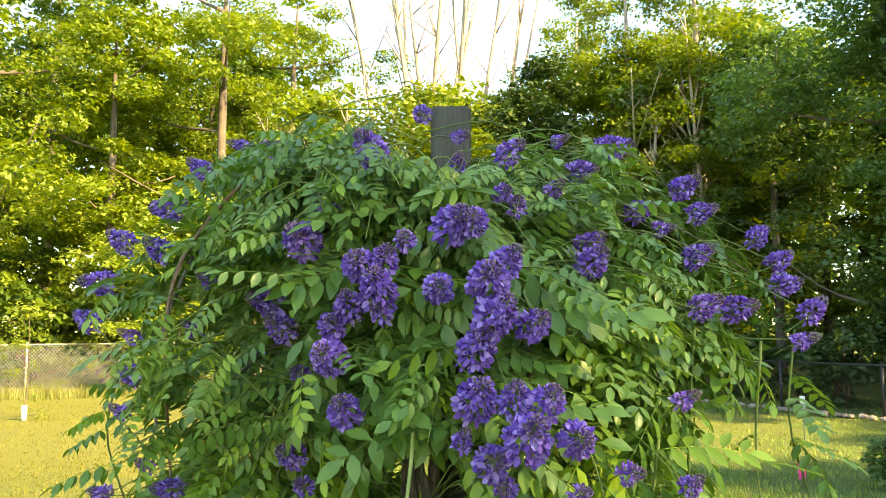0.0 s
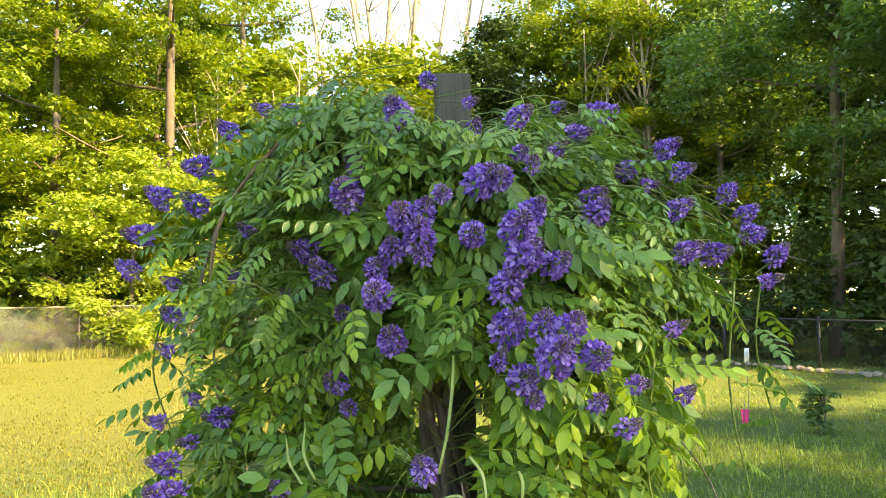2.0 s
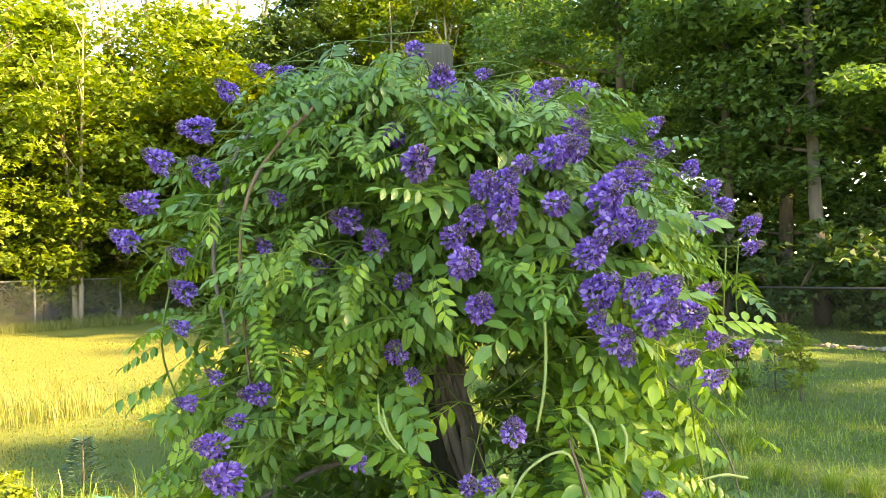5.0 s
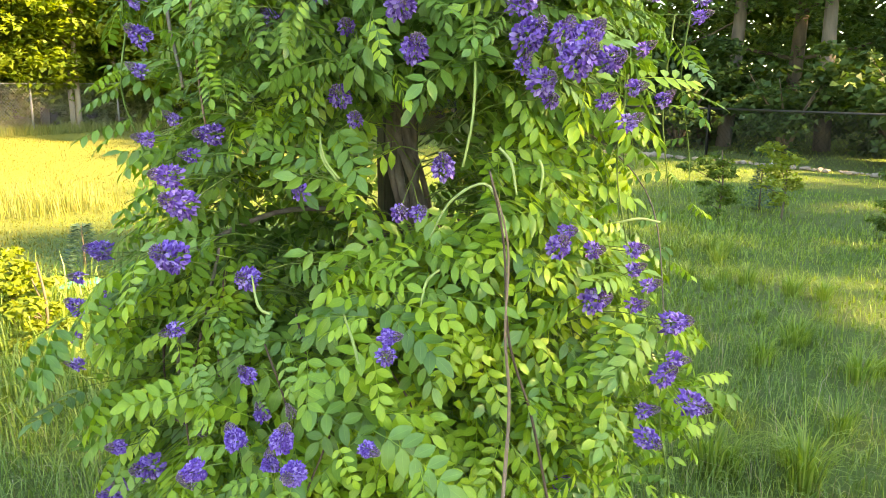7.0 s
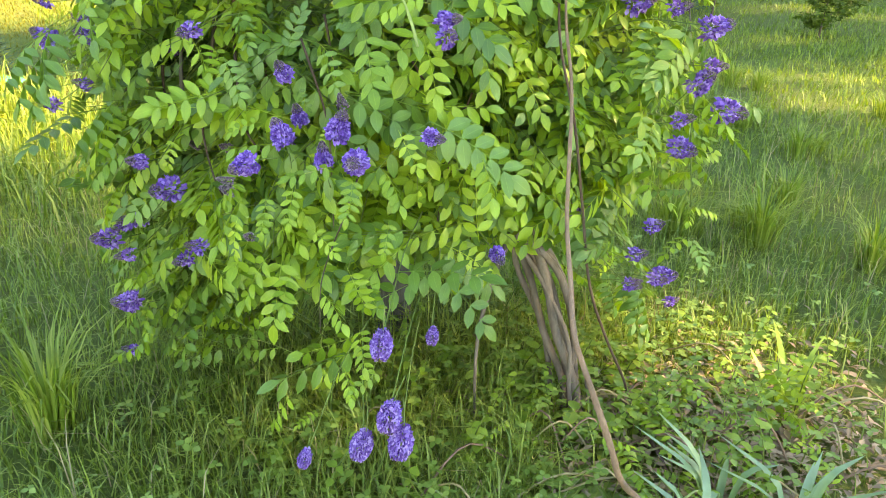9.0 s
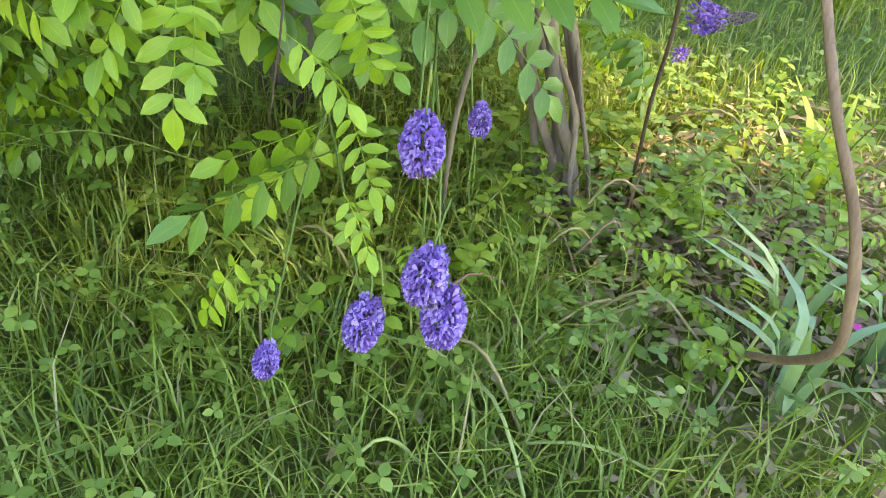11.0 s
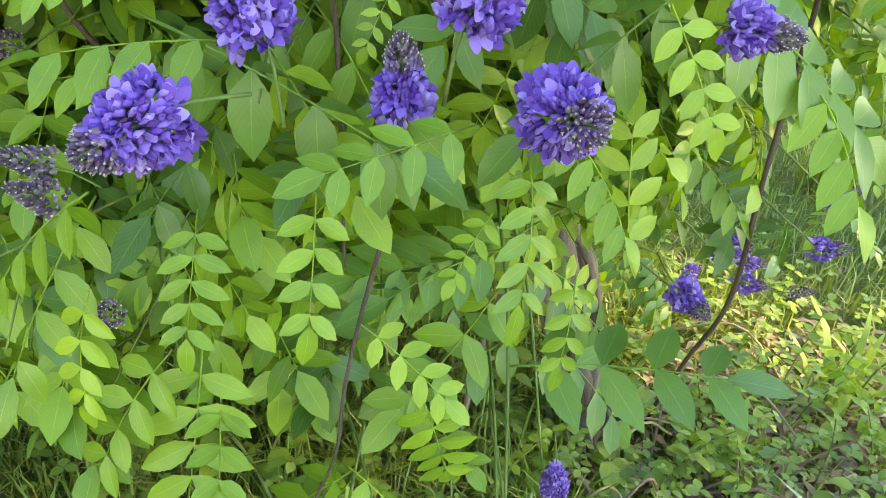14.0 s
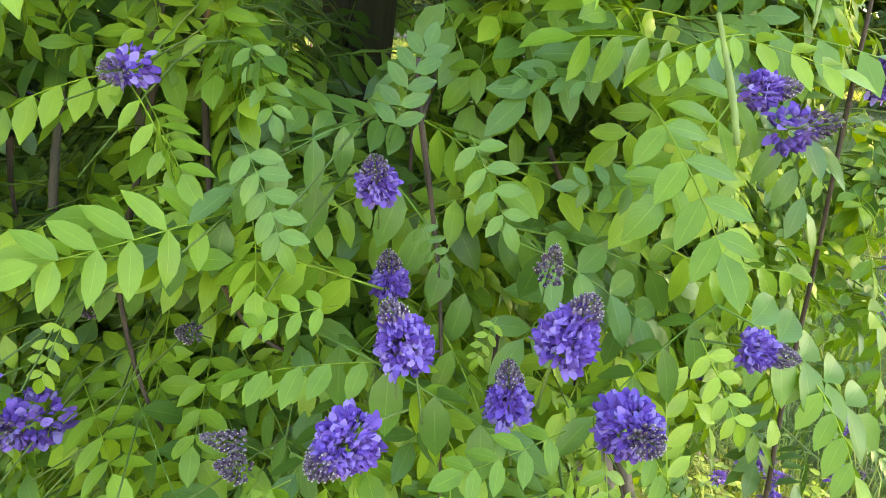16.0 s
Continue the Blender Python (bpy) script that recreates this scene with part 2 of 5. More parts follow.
WHITE_TUBE = plain_material("white_plastic_tube", (0.75, 0.74, 0.7), 0.5)
YELLOW_LEAF = leaf_material("yellow_sapling_leaf", (0.14, 0.22, 0.02), (0.23, 0.3, 0.025), (0.36, 0.39, 0.045), 0.45, 0.5)
PINK_PETAL = plain_material("magenta_petal", (0.8, 0.06, 0.45), 0.5)

# ---- mesh helpers ----
rng = np.random.default_rng(7)


class Mesh:
    """Gathers vertices, faces, and a leaf coordinate for each vertex."""

    def __init__(self):
        self.v, self.f, self.uv, self.tone, self.n = [], [], [], [], 0

    def add(self, v, f, uv=None):
        v = np.asarray(v, float).reshape(-1, 3)
        self.v.append(v)
        self.uv.append(np.full((len(v), 2), 0.5) if uv is None else np.asarray(uv, float))
        self.f.extend((np.asarray(f) + self.n).tolist() if len({len(q) for q in f}) == 1 else [[i + self.n for i in q] for q in f])
        self.n += len(v)
        return self

    def mesh(self, name, mat, smooth=True):
        me = bpy.data.meshes.new(name)
        v = np.concatenate(self.v)
        me.from_pydata(v.tolist(), [], self.f)
        uv = np.concatenate(self.uv)
        idx = np.empty(len(me.loops), np.int32)
        me.loops.foreach_get("vertex_index", idx)
        me.uv_layers.new(name="uv").data.foreach_set("uv", uv[idx].astype(np.float32).ravel())
        if self.tone:
            me.attributes.new("tone", 'FLOAT', 'POINT').data.foreach_set("value", np.concatenate(self.tone).astype(np.float32))
        if smooth:
            me.polygons.foreach_set("use_smooth", np.ones(len(me.polygons), bool))
        me.materials.append(mat)
        me.update()
        return me


def part(name, data, parent, label="", mat=None, kind="", smooth=True):
    """Links a mesh (or a Mesh to be made) as one part under its thing."""
    me = data.mesh(name, mat, smooth) if isinstance(data, Mesh) else data
    ob = new(name, me)
    ob.parent = parent
    return tagged(ob, label=label, kind=kind)


def thing(name, label, category, group="", kind="", at=(0, 0, 0)):
    ob = new(name)
    ob.location = at
    return tagged(ob, label=label, category=category, group=group, kind=kind)


def unit(v):
    v = np.asarray(v, float)
    return v / (np.linalg.norm(v) + 1e-9)


def smooth_line(points, n):
    """A curve through the points, by Catmull-Rom."""
    p = np.asarray(points, float)
    p = np.vstack([2 * p[0] - p[1], p, 2 * p[-1] - p[-2]])
    out = []
    for s in np.linspace(0, len(p) - 3 - 1e-6, n):
        i, u = int(s), s - int(s)
        a, b, c, d = p[i:i + 4]
        out.append(0.5 * (2 * b + (c - a) * u + (2 * a - 5 * b + 4 * c - d) * u * u + (3 * b - a - 3 * c + d) * u ** 3))
    return np.array(out)


def tube(m, line, radii, sides=6, wobble=0.0):
    """A round stem along a line, capped."""
    line = np.asarray(line, float)
    k = len(line)
    radii = np.interp(np.linspace(0, 1, k), np.linspace(0, 1, len(radii)), radii)
    tang = np.gradient(line, axis=0)
    tang /= np.linalg.norm(tang, axis=1)[:, None] + 1e-9
    ref = np.array([0.0, 0.0, 1.0]) if abs(tang[0][2]) < 0.9 else np.array([1.0, 0.0, 0.0])
    v = []
    for i in range(k):
        a = unit(np.cross(tang[i], ref))
        b = np.cross(tang[i], a)
        ref = unit(np.cross(a, tang[i]))
        for s in range(sides):
            g = 2 * math.pi * s / sides
            r = radii[i] * (1 + wobble * rng.uniform(-1, 1))
            v.append(line[i] + r * (math.cos(g) * a + math.sin(g) * b))
    f = []
    for i in range(k - 1):
        for s in range(sides):
            q, w = i * sides, (s + 1) % sides
            f.append([q + s, q + w, q + sides + w, q + sides + s])
    f.append(list(range(sides))[::-1])
    f.append([(k - 1) * sides + s for s in range(sides)])
    uv = np.full((len(v), 2), 0.5)
    m.v.append(np.array(v))
    m.uv.append(uv)
    m.f.extend([[i + m.n for i in q] for q in f])
    m.n += len(v)
    return m


def box(m, lo, hi, bevel=0.004):
    """A block with worn edges."""
    bm = bmesh.new()
    bmesh.ops.create_cube(bm, size=1)
    lo, hi = np.array(lo, float), np.array(hi, float)
    bmesh.ops.transform(bm, matrix=Matrix.Translation((lo + hi) / 2) @ Matrix.Diagonal((*(hi - lo), 1)), verts=bm.verts)
    bmesh.ops.bevel(bm, geom=bm.edges[:], offset=bevel, segments=2, affect='EDGES')
    bm.verts.index_update()
    m.add([v.co[:] for v in bm.verts], [[v.index for v in f.verts] for f in bm.faces])
    bm.free()
    return m


def frame_of(x, up):
    """Axes: x along a leaf, z its upper side."""
    x = unit(x)
    y = np.cross(up, x)
    y = unit(y) if np.linalg.norm(y) > 1e-4 else np.array([0.0, 1.0, 0.0])
    return np.stack([x, y, np.cross(x, y)], 1)

# ---- ground ----


def ground_height(x, y):
    """Gentle unevenness of the lawn, level round the post."""
    r = np.hypot(x, y)
    return (0.03 * np.sin(x * 0.7 + 1) * np.cos(y * 0.55) + 0.02 * np.sin(x * 1.9 + y * 1.3)) * np.clip((r - 1.5) / 4, 0, 1)


def build_ground():
    a = np.concatenate([np.linspace(-400, -24, 9), np.linspace(-22, 22, 67), np.linspace(24, 400, 9)])
    n = len(a)
    gx, gy = np.meshgrid(a, a)
    v = np.stack([gx.ravel(), gy.ravel(), ground_height(gx, gy).ravel()], 1)
    f = [[j * n + i, j * n + i + 1, (j + 1) * n + i + 1, (j + 1) * n + i] for j in range(n - 1) for i in range(n - 1)]
    ob = new("ground", Mesh().add(v, f).mesh("ground", LAWN))
    tagged(ob, "uneven green lawn with dry patches and a painted sunlit yellow", "lawn", kind="structure")


build_ground()


def blades(n, place_fn, h_lo, h_hi, width, bend=1.35):
    """Many grass blades, each a tapered bent strip."""
    p = place_fn(n)
    n = len(p)
    h = rng.uniform(h_lo, h_hi, n) * rng.uniform(0.6, 1.0, n)
    az = rng.uniform(0, 2 * math.pi, n)
    lean = rng.uniform(0.1, 1.0, n) * bend
    d = np.stack([np.cos(az), np.sin(az), 0 * az], 1)
    s = np.stack([-np.sin(az), np.cos(az), 0 * az], 1)
    w = (width * rng.uniform(0.6, 1.3, n))[:, None]
    z = np.array([0, 0, 1.0])
    mid = p + z * (h * 0.6)[:, None] + d * (h * lean * 0.3)[:, None]
    top = p + z * (h * (1 - 0.35 * lean))[:, None] + d * (h * lean * 0.95)[:, None]
    v = np.stack([p - s * w, p + s * w, mid + s * w * 0.75, mid - s * w * 0.75, top], 1).reshape(-1, 3)
    k = np.arange(n) * 5
    f = np.stack([k, k + 1, k + 2, k + 3], 1).tolist() + np.stack([k + 3, k + 2, k + 4], 1).tolist()
    m = Mesh()
    m.v, m.uv, m.f, m.n = [v], [np.full((len(v), 2), 0.5)], f, len(v)
    return m


def ring_places(r0, r1, power=0.6, cx=0.0, cy=0.0, patch=1.2, az0=0.0, az1=2 * math.pi):
    def places(n):
        r = r0 + (r1 * rng.uniform(0.7, 1.25, n) - r0) * rng.uniform(0, 1, n) ** power
        a = rng.uniform(az0, az1, n)
        x, y = cx + r * np.cos(a), cy + r * np.sin(a)
        keep = np.sin(x * 2.1 / patch + 1.3) * np.cos(y * 1.7 / patch) + rng.uniform(-1.2, 1.4, n) > -0.5
        bare = ((x - 0.62) / 0.6) ** 2 + ((y + 0.92) / 0.42) ** 2 < 1
        keep &= ~bare | (rng.uniform(0, 1, n) < 0.14)
        x, y = x[keep], y[keep]
        return np.stack([x, y, ground_height(x, y) - 0.004], 1)
    return places


def fence_foot(n):
    """Places along the foot of the far fence."""
    u = rng.uniform(0, 1, n)
    x, y = -17 + 16.5 * u, 14.2 + 10.9 * u
    off = rng.uniform(0.1, 1.5, n)
    x, y = x + off * 0.55, y - off * 0.83
    return np.stack([x, y, ground_height(x, y) - 0.004], 1)


def build_grass():
    sets = [("short_grass", blades(84000, ring_places(0.2, 2.7), 0.04, 0.17, 0.0021), LUSH, "tall uncut grass round the climbing plant"),
            ("short_grass", blades(54000, ring_places(2.5, 8.5, 0.7, az0=0.0, az1=1.75), 0.04, 0.12, 0.0042), GRASS, "uncut green lawn grass"),
            ("short_grass", blades(30000, ring_places(2.5, 8.5, 0.7, az0=1.7, az1=2.6), 0.02, 0.055, 0.0045), SUN_YELLOW_LAWN, "short mown lawn beside the weedy patch"),
            ("short_grass", blades(34000, ring_places(7.5, 24.0, 0.7, az0=0.35, az1=1.5), 0.03, 0.08, 0.007), GRASS, "lawn grass further off"),
            ("short_grass", blades(50000, ring_places(6.5, 26.0, 0.7, az0=1.45, az1=2.4), 0.02, 0.055, 0.007), SUN_YELLOW_LAWN, "dry mown lawn, coloured a sunlit yellow"),
            ("long_grass", blades(2300, ring_places(0.0, 0.85, 0.6, -2.5, 7.6), 0.2, 0.45, 0.0035, 0.7), SEED_GRASS, "straw-coloured seeding grass at the lawn's edge"),
            ("long_grass", blades(7000, fence_foot, 0.2, 0.5, 0.008, 0.9), SEED_GRASS, "tall weedy grass along the fence foot"),
            ("short_grass", blades(26000, ring_places(2.3, 5.5, 0.7, az0=2.55, az1=6.28), 0.03, 0.12, 0.0035), GRASS, "uncut lawn grass behind the path"),
            ("long_grass", blades(8000, ring_places(0.0, 1.5, 0.7, -1.9, 2.4), 0.12, 0.4, 0.004), LUSH, "long weedy grass beside the lawn"),
            ("long_grass", blades(9000, ring_places(0.0, 1.0, 0.7, 0.05, -0.75), 0.06, 0.24, 0.0018), LUSH, "thin grass among the weeds at the foot of the climber"),
            ("dry_grass", blades(6500, ring_places(0.3, 3.5), 0.08, 0.24, 0.0014), DRY, "dry straw blades among the green grass")]
    for name, m, mat, label in sets:
        tagged(new(name, m.mesh(name, mat)), label, "grass", kind="stuff")


build_grass()

# ---- post with its cross arm ----


def build_post():
    post = thing("wooden_post", "weathered grey square wooden post with cross arm", "post")
    m = box(Mesh(), (-0.046, -0.046, -0.1), (0.046, 0.046, 2.11), 0.005)
    part("post_shaft", m, post, mat=WOOD, smooth=False)
    arm = part("cross_arm", box(Mesh(), (-0.34, -0.135, 1.905), (0.3, -0.048, 1.95), 0.004), post, mat=WOOD, smooth=False)
    part("cut_end", box(Mesh(), (-0.343, -0.133, 1.907), (-0.3395, -0.05, 1.948), 0.001), arm, "pale sawn end of the arm", CUT_WOOD, smooth=False)
    for x in (-0.02, 0.02):
        part("bolt_head", tube(Mesh(), [(x, -0.134, 1.928), (x, -0.142, 1.928)], [0.008, 0.007], 6), arm, "rusty bolt head", BLACK_STEEL)


build_post()

# ---- climbing wisteria ----


def leaflet_shape(length, width, fold, droop, rows=5):
    """A pointed oval leaflet from its stalk at the origin along x, folded at the rib."""
    t = np.linspace(0, 1, rows)
    half = width / 2 * np.sin(math.pi * np.clip(t, 0, 1) ** 0.88) ** 0.68
    half[0], half[-1] = width * 0.04, width * 0.01
    x, z = length * t, -droop * length * t * t
    v, uv = [], []
    for i in range(rows):
        for k in (-1, 0, 1):
            v.append((x[i], half[i] * k * math.cos(fold), z[i] + abs(k) * half[i] * math.sin(fold)))
            uv.append((t[i], 0.5 + 0.5 * k))
    f = [[i * 3 + k, (i + 1) * 3 + k, (i + 1) * 3 + k + 1, i * 3 + k + 1] for i in range(rows - 1) for k in (0, 1)]
    return np.array(v), f, np.array(uv)


def compound_leaf(seed, young=False, rows=5):
    """A wisteria leaf: a thin stalk with even pairs of leaflets, spread flat or hung like a tent, and one at the end."""
    r = np.random.default_rng(seed)
    m = Mesh()
    tent = seed % 2
    pairs = int(r.integers(4, 6))
    length = r.uniform(0.12, 0.15) * (0.9 if young else 1)
    curve = r.uniform(0.12, 0.32)
    side = r.uniform(-0.15, 0.15)
    hang, ahead = (r.uniform(0.7, 1.3), r.uniform(0.3, 0.5)) if tent else (r.uniform(0.05, 0.3), r.uniform(0.25, 0.6))
    slim = r.uniform(0.43, 0.53)

    def at(s):
        return np.array([length * s, side * length * s * s, -curve * length * s * s])
    line = [at(s) for s in np.linspace(0, 1, 6)]
    tube(m, line, [0.0011, 0.0006], 3)
    for i in range(pairs):
        s = 0.2 + 0.72 * i / (pairs - 1)
        size = r.uniform(0.041, 0.045) * (0.78 + 0.3 * math.sin(math.pi * (0.2 + 0.65 * s))) * (0.88 if young else 1)
        for k in (-1, 1):
            v, f, uv = leaflet_shape(size * r.uniform(0.94, 1.06), size * slim, r.uniform(0.1, 0.3), r.uniform(0.08, 0.25), rows)
            ax = np.array([ahead + 0.35 * s + r.uniform(-0.12, 0.12), k, -hang + r.uniform(-0.15, 0.15)])
            q = frame_of(ax, np.array([0, 0.9 * tent * k, 1.0]) + r.uniform(-0.12, 0.12, 3))
            m.add(v @ q.T + at(s + r.uniform(-0.015, 0.015)), f, uv)
    v, f, uv = leaflet_shape(0.047 * (0.88 if young else 1), 0.047 * slim, r.uniform(0.1, 0.3), 0.2, rows)
    q = frame_of((1, side, -curve * 1.5), (0, r.uniform(-0.2, 0.2), 1.0))
    m.add(v @ q.T + at(1.0), f, uv)
    return m


LEAF_KINDS = [compound_leaf(100 + i) for i in range(10)]
YOUNG_KINDS = [compound_leaf(200 + i, True) for i in range(6)]
FAR_LEAF_KINDS = [compound_leaf(100 + i, False, 4) for i in range(10)]
FAR_YOUNG_KINDS = [compound_leaf(200 + i, True, 4) for i in range(6)]


def pod(length, r, sides=4):
    """A small teardrop bud along x."""
    xs, rs = (0.0, 0.3, 0.65, 1.0), (0.35, 1.0, 0.85, 0.12)
    v = [(length * x, r * k * math.cos(2 * math.pi * s / sides), r * k * math.sin(2 * math.pi * s / sides) * 0.8) for x, k in zip(xs, rs) for s in range(sides)]
    f = [[i * sides + s, i * sides + (s + 1) % sides, (i + 1) * sides + (s + 1) % sides, (i + 1) * sides + s] for i in range(3) for s in range(sides)]
    uv = [(x, 0.5) for x in xs for s in range(sides)]
    return np.array(v), f, np.array(uv)


def banner(w, h, back):
    """The standing petal of a pea flower: a rounded, backward-curved shield."""
    v, uv = [], []
    for i, t in enumerate((0.0, 0.35, 0.72, 1.0)):
        half = w / 2 * (0.35, 0.95, 1.0, 0.55)[i]
        for k in (-1, 0, 1):
            v.append((-back * t * t + 0.16 * w * k * k, half * k, h * t * (1 - 0.08 * k * k)))
            uv.append((t, 0.5 + k / 2))
    f = [[i * 3 + k, i * 3 + k + 1, (i + 1) * 3 + k + 1, (i + 1) * 3 + k] for i in range(3) for k in range(2)]
    return np.array(v), f, np.array(uv)


def raceme(seed, opened=0.7, florets=58, slim=1.0, fine=1.0, oval=False, rich=False):
    """A flower head of length 1 along x: open pea flowers round the stalk end, a narrow cone of buds at the tip. Gives petals, keels, buds and pale tips."""
    r = np.random.default_rng(seed)
    petals, keels, buds, tips = Mesh(), Mesh(), Mesh(), Mesh()
    axis = np.array([1.0, 0, 0])
    for i in range(florets):
        s = (i + 0.5) / florets
        g = i * 2.39996 + r.uniform(-0.2, 0.2)
        rad = np.array([0, math.cos(g), math.sin(g)])
        u = min(1.0, s / max(opened, 0.05))
        body = 0.47 * slim * (0.62 + 0.38 * math.sin(math.pi * min(1.0, 0.15 + 0.8 * u))) * (1 - 0.28 * u * u)
        if s > opened:
            body = (0.22 if opened > 0 else 0.33) * ((1 - s) / (1.001 - max(opened, 0.0))) ** 0.55 + 0.02
        if oval:
            body = 0.46 * slim * math.sin(math.pi * (0.05 + 0.89 * s)) ** 0.62
        if s < opened + r.uniform(-0.05, 0.05):
            k = r.uniform(0.85, 1.15) * fine
            d = unit(rad + axis * (0.12 + 0.5 * u) + r.uniform(-0.18, 0.18, 3))
            base = axis * s * 0.92 + rad * max(0.03, body - 0.24 * k)
            q = frame_of(d, axis + r.uniform(-0.3, 0.3, 3))
            if rich or i % 3 == 0:
                v, f, uv = pod(0.2 * k, 0.055 * k)
                keels.add(v @ q.T + base, f, uv)
            lift = unit(axis * 0.6 + d * r.uniform(-0.1, 0.3) + r.uniform(-0.6, 0.6, 3))
            v, f, uv = banner((0.21 if oval else 0.14) * k, (0.17 if oval else 0.22) * k, r.uniform(-0.03, 0.09))
            petals.add(v @ frame_of(lift, d).T + base + d * 0.06 - axis * 0.03, f, uv)
            for w in (-1, 1) if rich else (r.choice((-1, 1)),):
                v, f, uv = pod(0.17 * k, 0.07 * k)
                petals.add((v * np.array([1, 0.55, 1.25])) @ frame_of(unit(d + q[:, 1] * w * 0.3), q[:, 2]).T + base + d * 0.05 * k + q[:, 1] * w * 0.045 * k, f, uv)
        else:
            k = (1.0 - 0.5 * max(0, (s - opened) / (1.01 - opened))) * (fine if opened > 0 else 1.6 * fine)
            d = unit(rad + axis * (0.55 + 0.9 * s) + r.uniform(-0.12, 0.12, 3))
            q = frame_of(d, axis)
            base = axis * (opened + (s - opened) * (0.62 if opened > 0 else 0.95)) * 0.94 + rad * max(0.0, body - 0.07 * k)
            v, f, uv = pod(0.12 * k, 0.05 * k, 5 if rich else 4)
            buds.add(v @ q.T + base, f, uv)
            if rich or i % 2:
                v, f, uv = pod(0.04 * k, 0.024 * k, 3)
                tips.add(v @ q.T + base + d * 0.1 * k, f, uv)
    if not petals.n:
        petals.add(*pod(0.1, 0.04))
    return petals, keels, buds, tips


def raceme_meshes(petal, seeds, **kw):
    out = []
    for s in seeds:
        p, k, b, t = raceme(s, **kw)
        stalk = tube(Mesh(), smooth_line([(-0.7, 0.12, -0.2), (-0.35, 0.05, -0.08), (0, 0, 0), (0.8, 0, 0)], 7), [0.024, 0.022, 0.02], 5)
        out.append((p.mesh("flower_head", petal), k.mesh("keel", KEEL) if k.n else None, b.mesh("buds", BUD) if b.n else None, t.mesh("bud_tips", BUD_TIP) if t.n else None, stalk.mesh("stalk", GREEN_STEM)))
    return out


HEADS = {
    'L': raceme_meshes(PETAL, (1, 2, 3, 4, 5), opened=0.74, florets=120, fine=0.84),
    'CL': raceme_meshes(PETAL, (51, 52, 53, 54), opened=0.62, florets=150, fine=0.84, rich=True),
    'CM': raceme_meshes(PETAL, (61, 62, 63), opened=0.46, florets=125, slim=0.9, fine=0.84, rich=True),
    'CB': raceme_meshes(PETAL, (71, 72), opened=-0.3, florets=70, rich=True),
    'M': raceme_meshes(PETAL, (11, 12, 13, 14), opened=0.62, florets=104, fine=0.84),
    'S': raceme_meshes(PETAL, (21, 22, 23), opened=0.42, florets=80, slim=0.9, fine=0.9),
    'B': raceme_meshes(PETAL, (31, 32), opened=-0.3, florets=46),
    'H': raceme_meshes(PETAL_LIGHT, (41, 42, 43), opened=0.88, florets=150, slim=0.92, fine=0.72, oval=True, rich=True),
}
HEAD_SIZE = {'L': 0.066, 'M': 0.056, 'S': 0.043, 'B': 0.026, 'H': 0.052}
HEAD_LABEL = {'L': "open violet flower head", 'M': "half-open violet flower head", 'S': "purple flower head still mostly in bud",
              'B': "grey-mauve closed bud head", 'H': "hanging full violet flower head"}

# flower heads by zone: place and stage of opening
CROWN_A = [
    (-0.709, -0.274, 1.625, 'M'), (-0.678, -0.296, 1.695, 'M'), (-0.643, -0.277, 1.778, 'M'), (-0.568, -0.233, 1.847, 'L'),
    (-0.561, -0.297, 1.760, 'M'), (-0.510, -0.230, 1.932, 'M'), (-0.443, -0.196, 1.987, 'S'), (-0.431, -0.405, 1.695, 'S'),
    (-0.380, -0.155, 1.989, 'M'), (-0.308, -0.453, 1.649, 'M'), (-0.211, -0.630, 1.736, 'L'), (-0.210, -0.446, 1.815, 'M'),
    (-0.132, -0.676, 1.638, 'M'), (-0.125, -0.501, 1.901, 'L'), (-0.116, -0.693, 1.694, 'M'), (-0.087, -0.703, 1.657, 'L'),
    (-0.086, -0.704, 1.628, 'S'), (-0.078, -0.699, 1.700, 'M'), (-0.066, -0.071, 2.085, 'M'), (-0.050, -0.708, 1.726, 'S'),
    (-0.002, -0.728, 1.657, 'M'), (0.017, -0.688, 1.749, 'L'), (0.022, -0.486, 1.885, 'S'), (0.028, -0.323, 1.969, 'S'),
]
CROWN_B = [
    (0.044, -0.707, 1.751, 'M'), (0.064, -0.770, 1.664, 'L'), (0.074, -0.778, 1.620, 'L'), (0.088, -0.764, 1.689, 'M'),
    (0.094, -0.606, 1.809, 'S'), (0.113, -0.603, 1.791, 'S'), (0.116, -0.430, 1.913, 'M'), (0.191, -0.441, 1.846, 'S'),
    (0.218, -0.287, 1.967, 'S'), (0.227, -0.568, 1.732, 'M'), (0.228, -0.595, 1.705, 'M'), (0.260, -0.282, 1.906, 'M'),
    (0.340, -0.167, 1.978, 'L'), (0.360, -0.320, 1.822, 'M'), (0.399, -0.342, 1.785, 'S'), (0.430, -0.468, 1.640, 'M'),
    (0.452, -0.292, 1.873, 'M'), (0.457, -0.349, 1.736, 'M'), (0.484, -0.291, 1.823, 'M'), (0.492, -0.446, 1.636, 'M'),
    (0.621, -0.327, 1.682, 'M'), (0.622, -0.198, 1.789, 'M'), (0.631, -0.411, 1.635, 'M'), (0.639, -0.257, 1.733, 'M'),
]
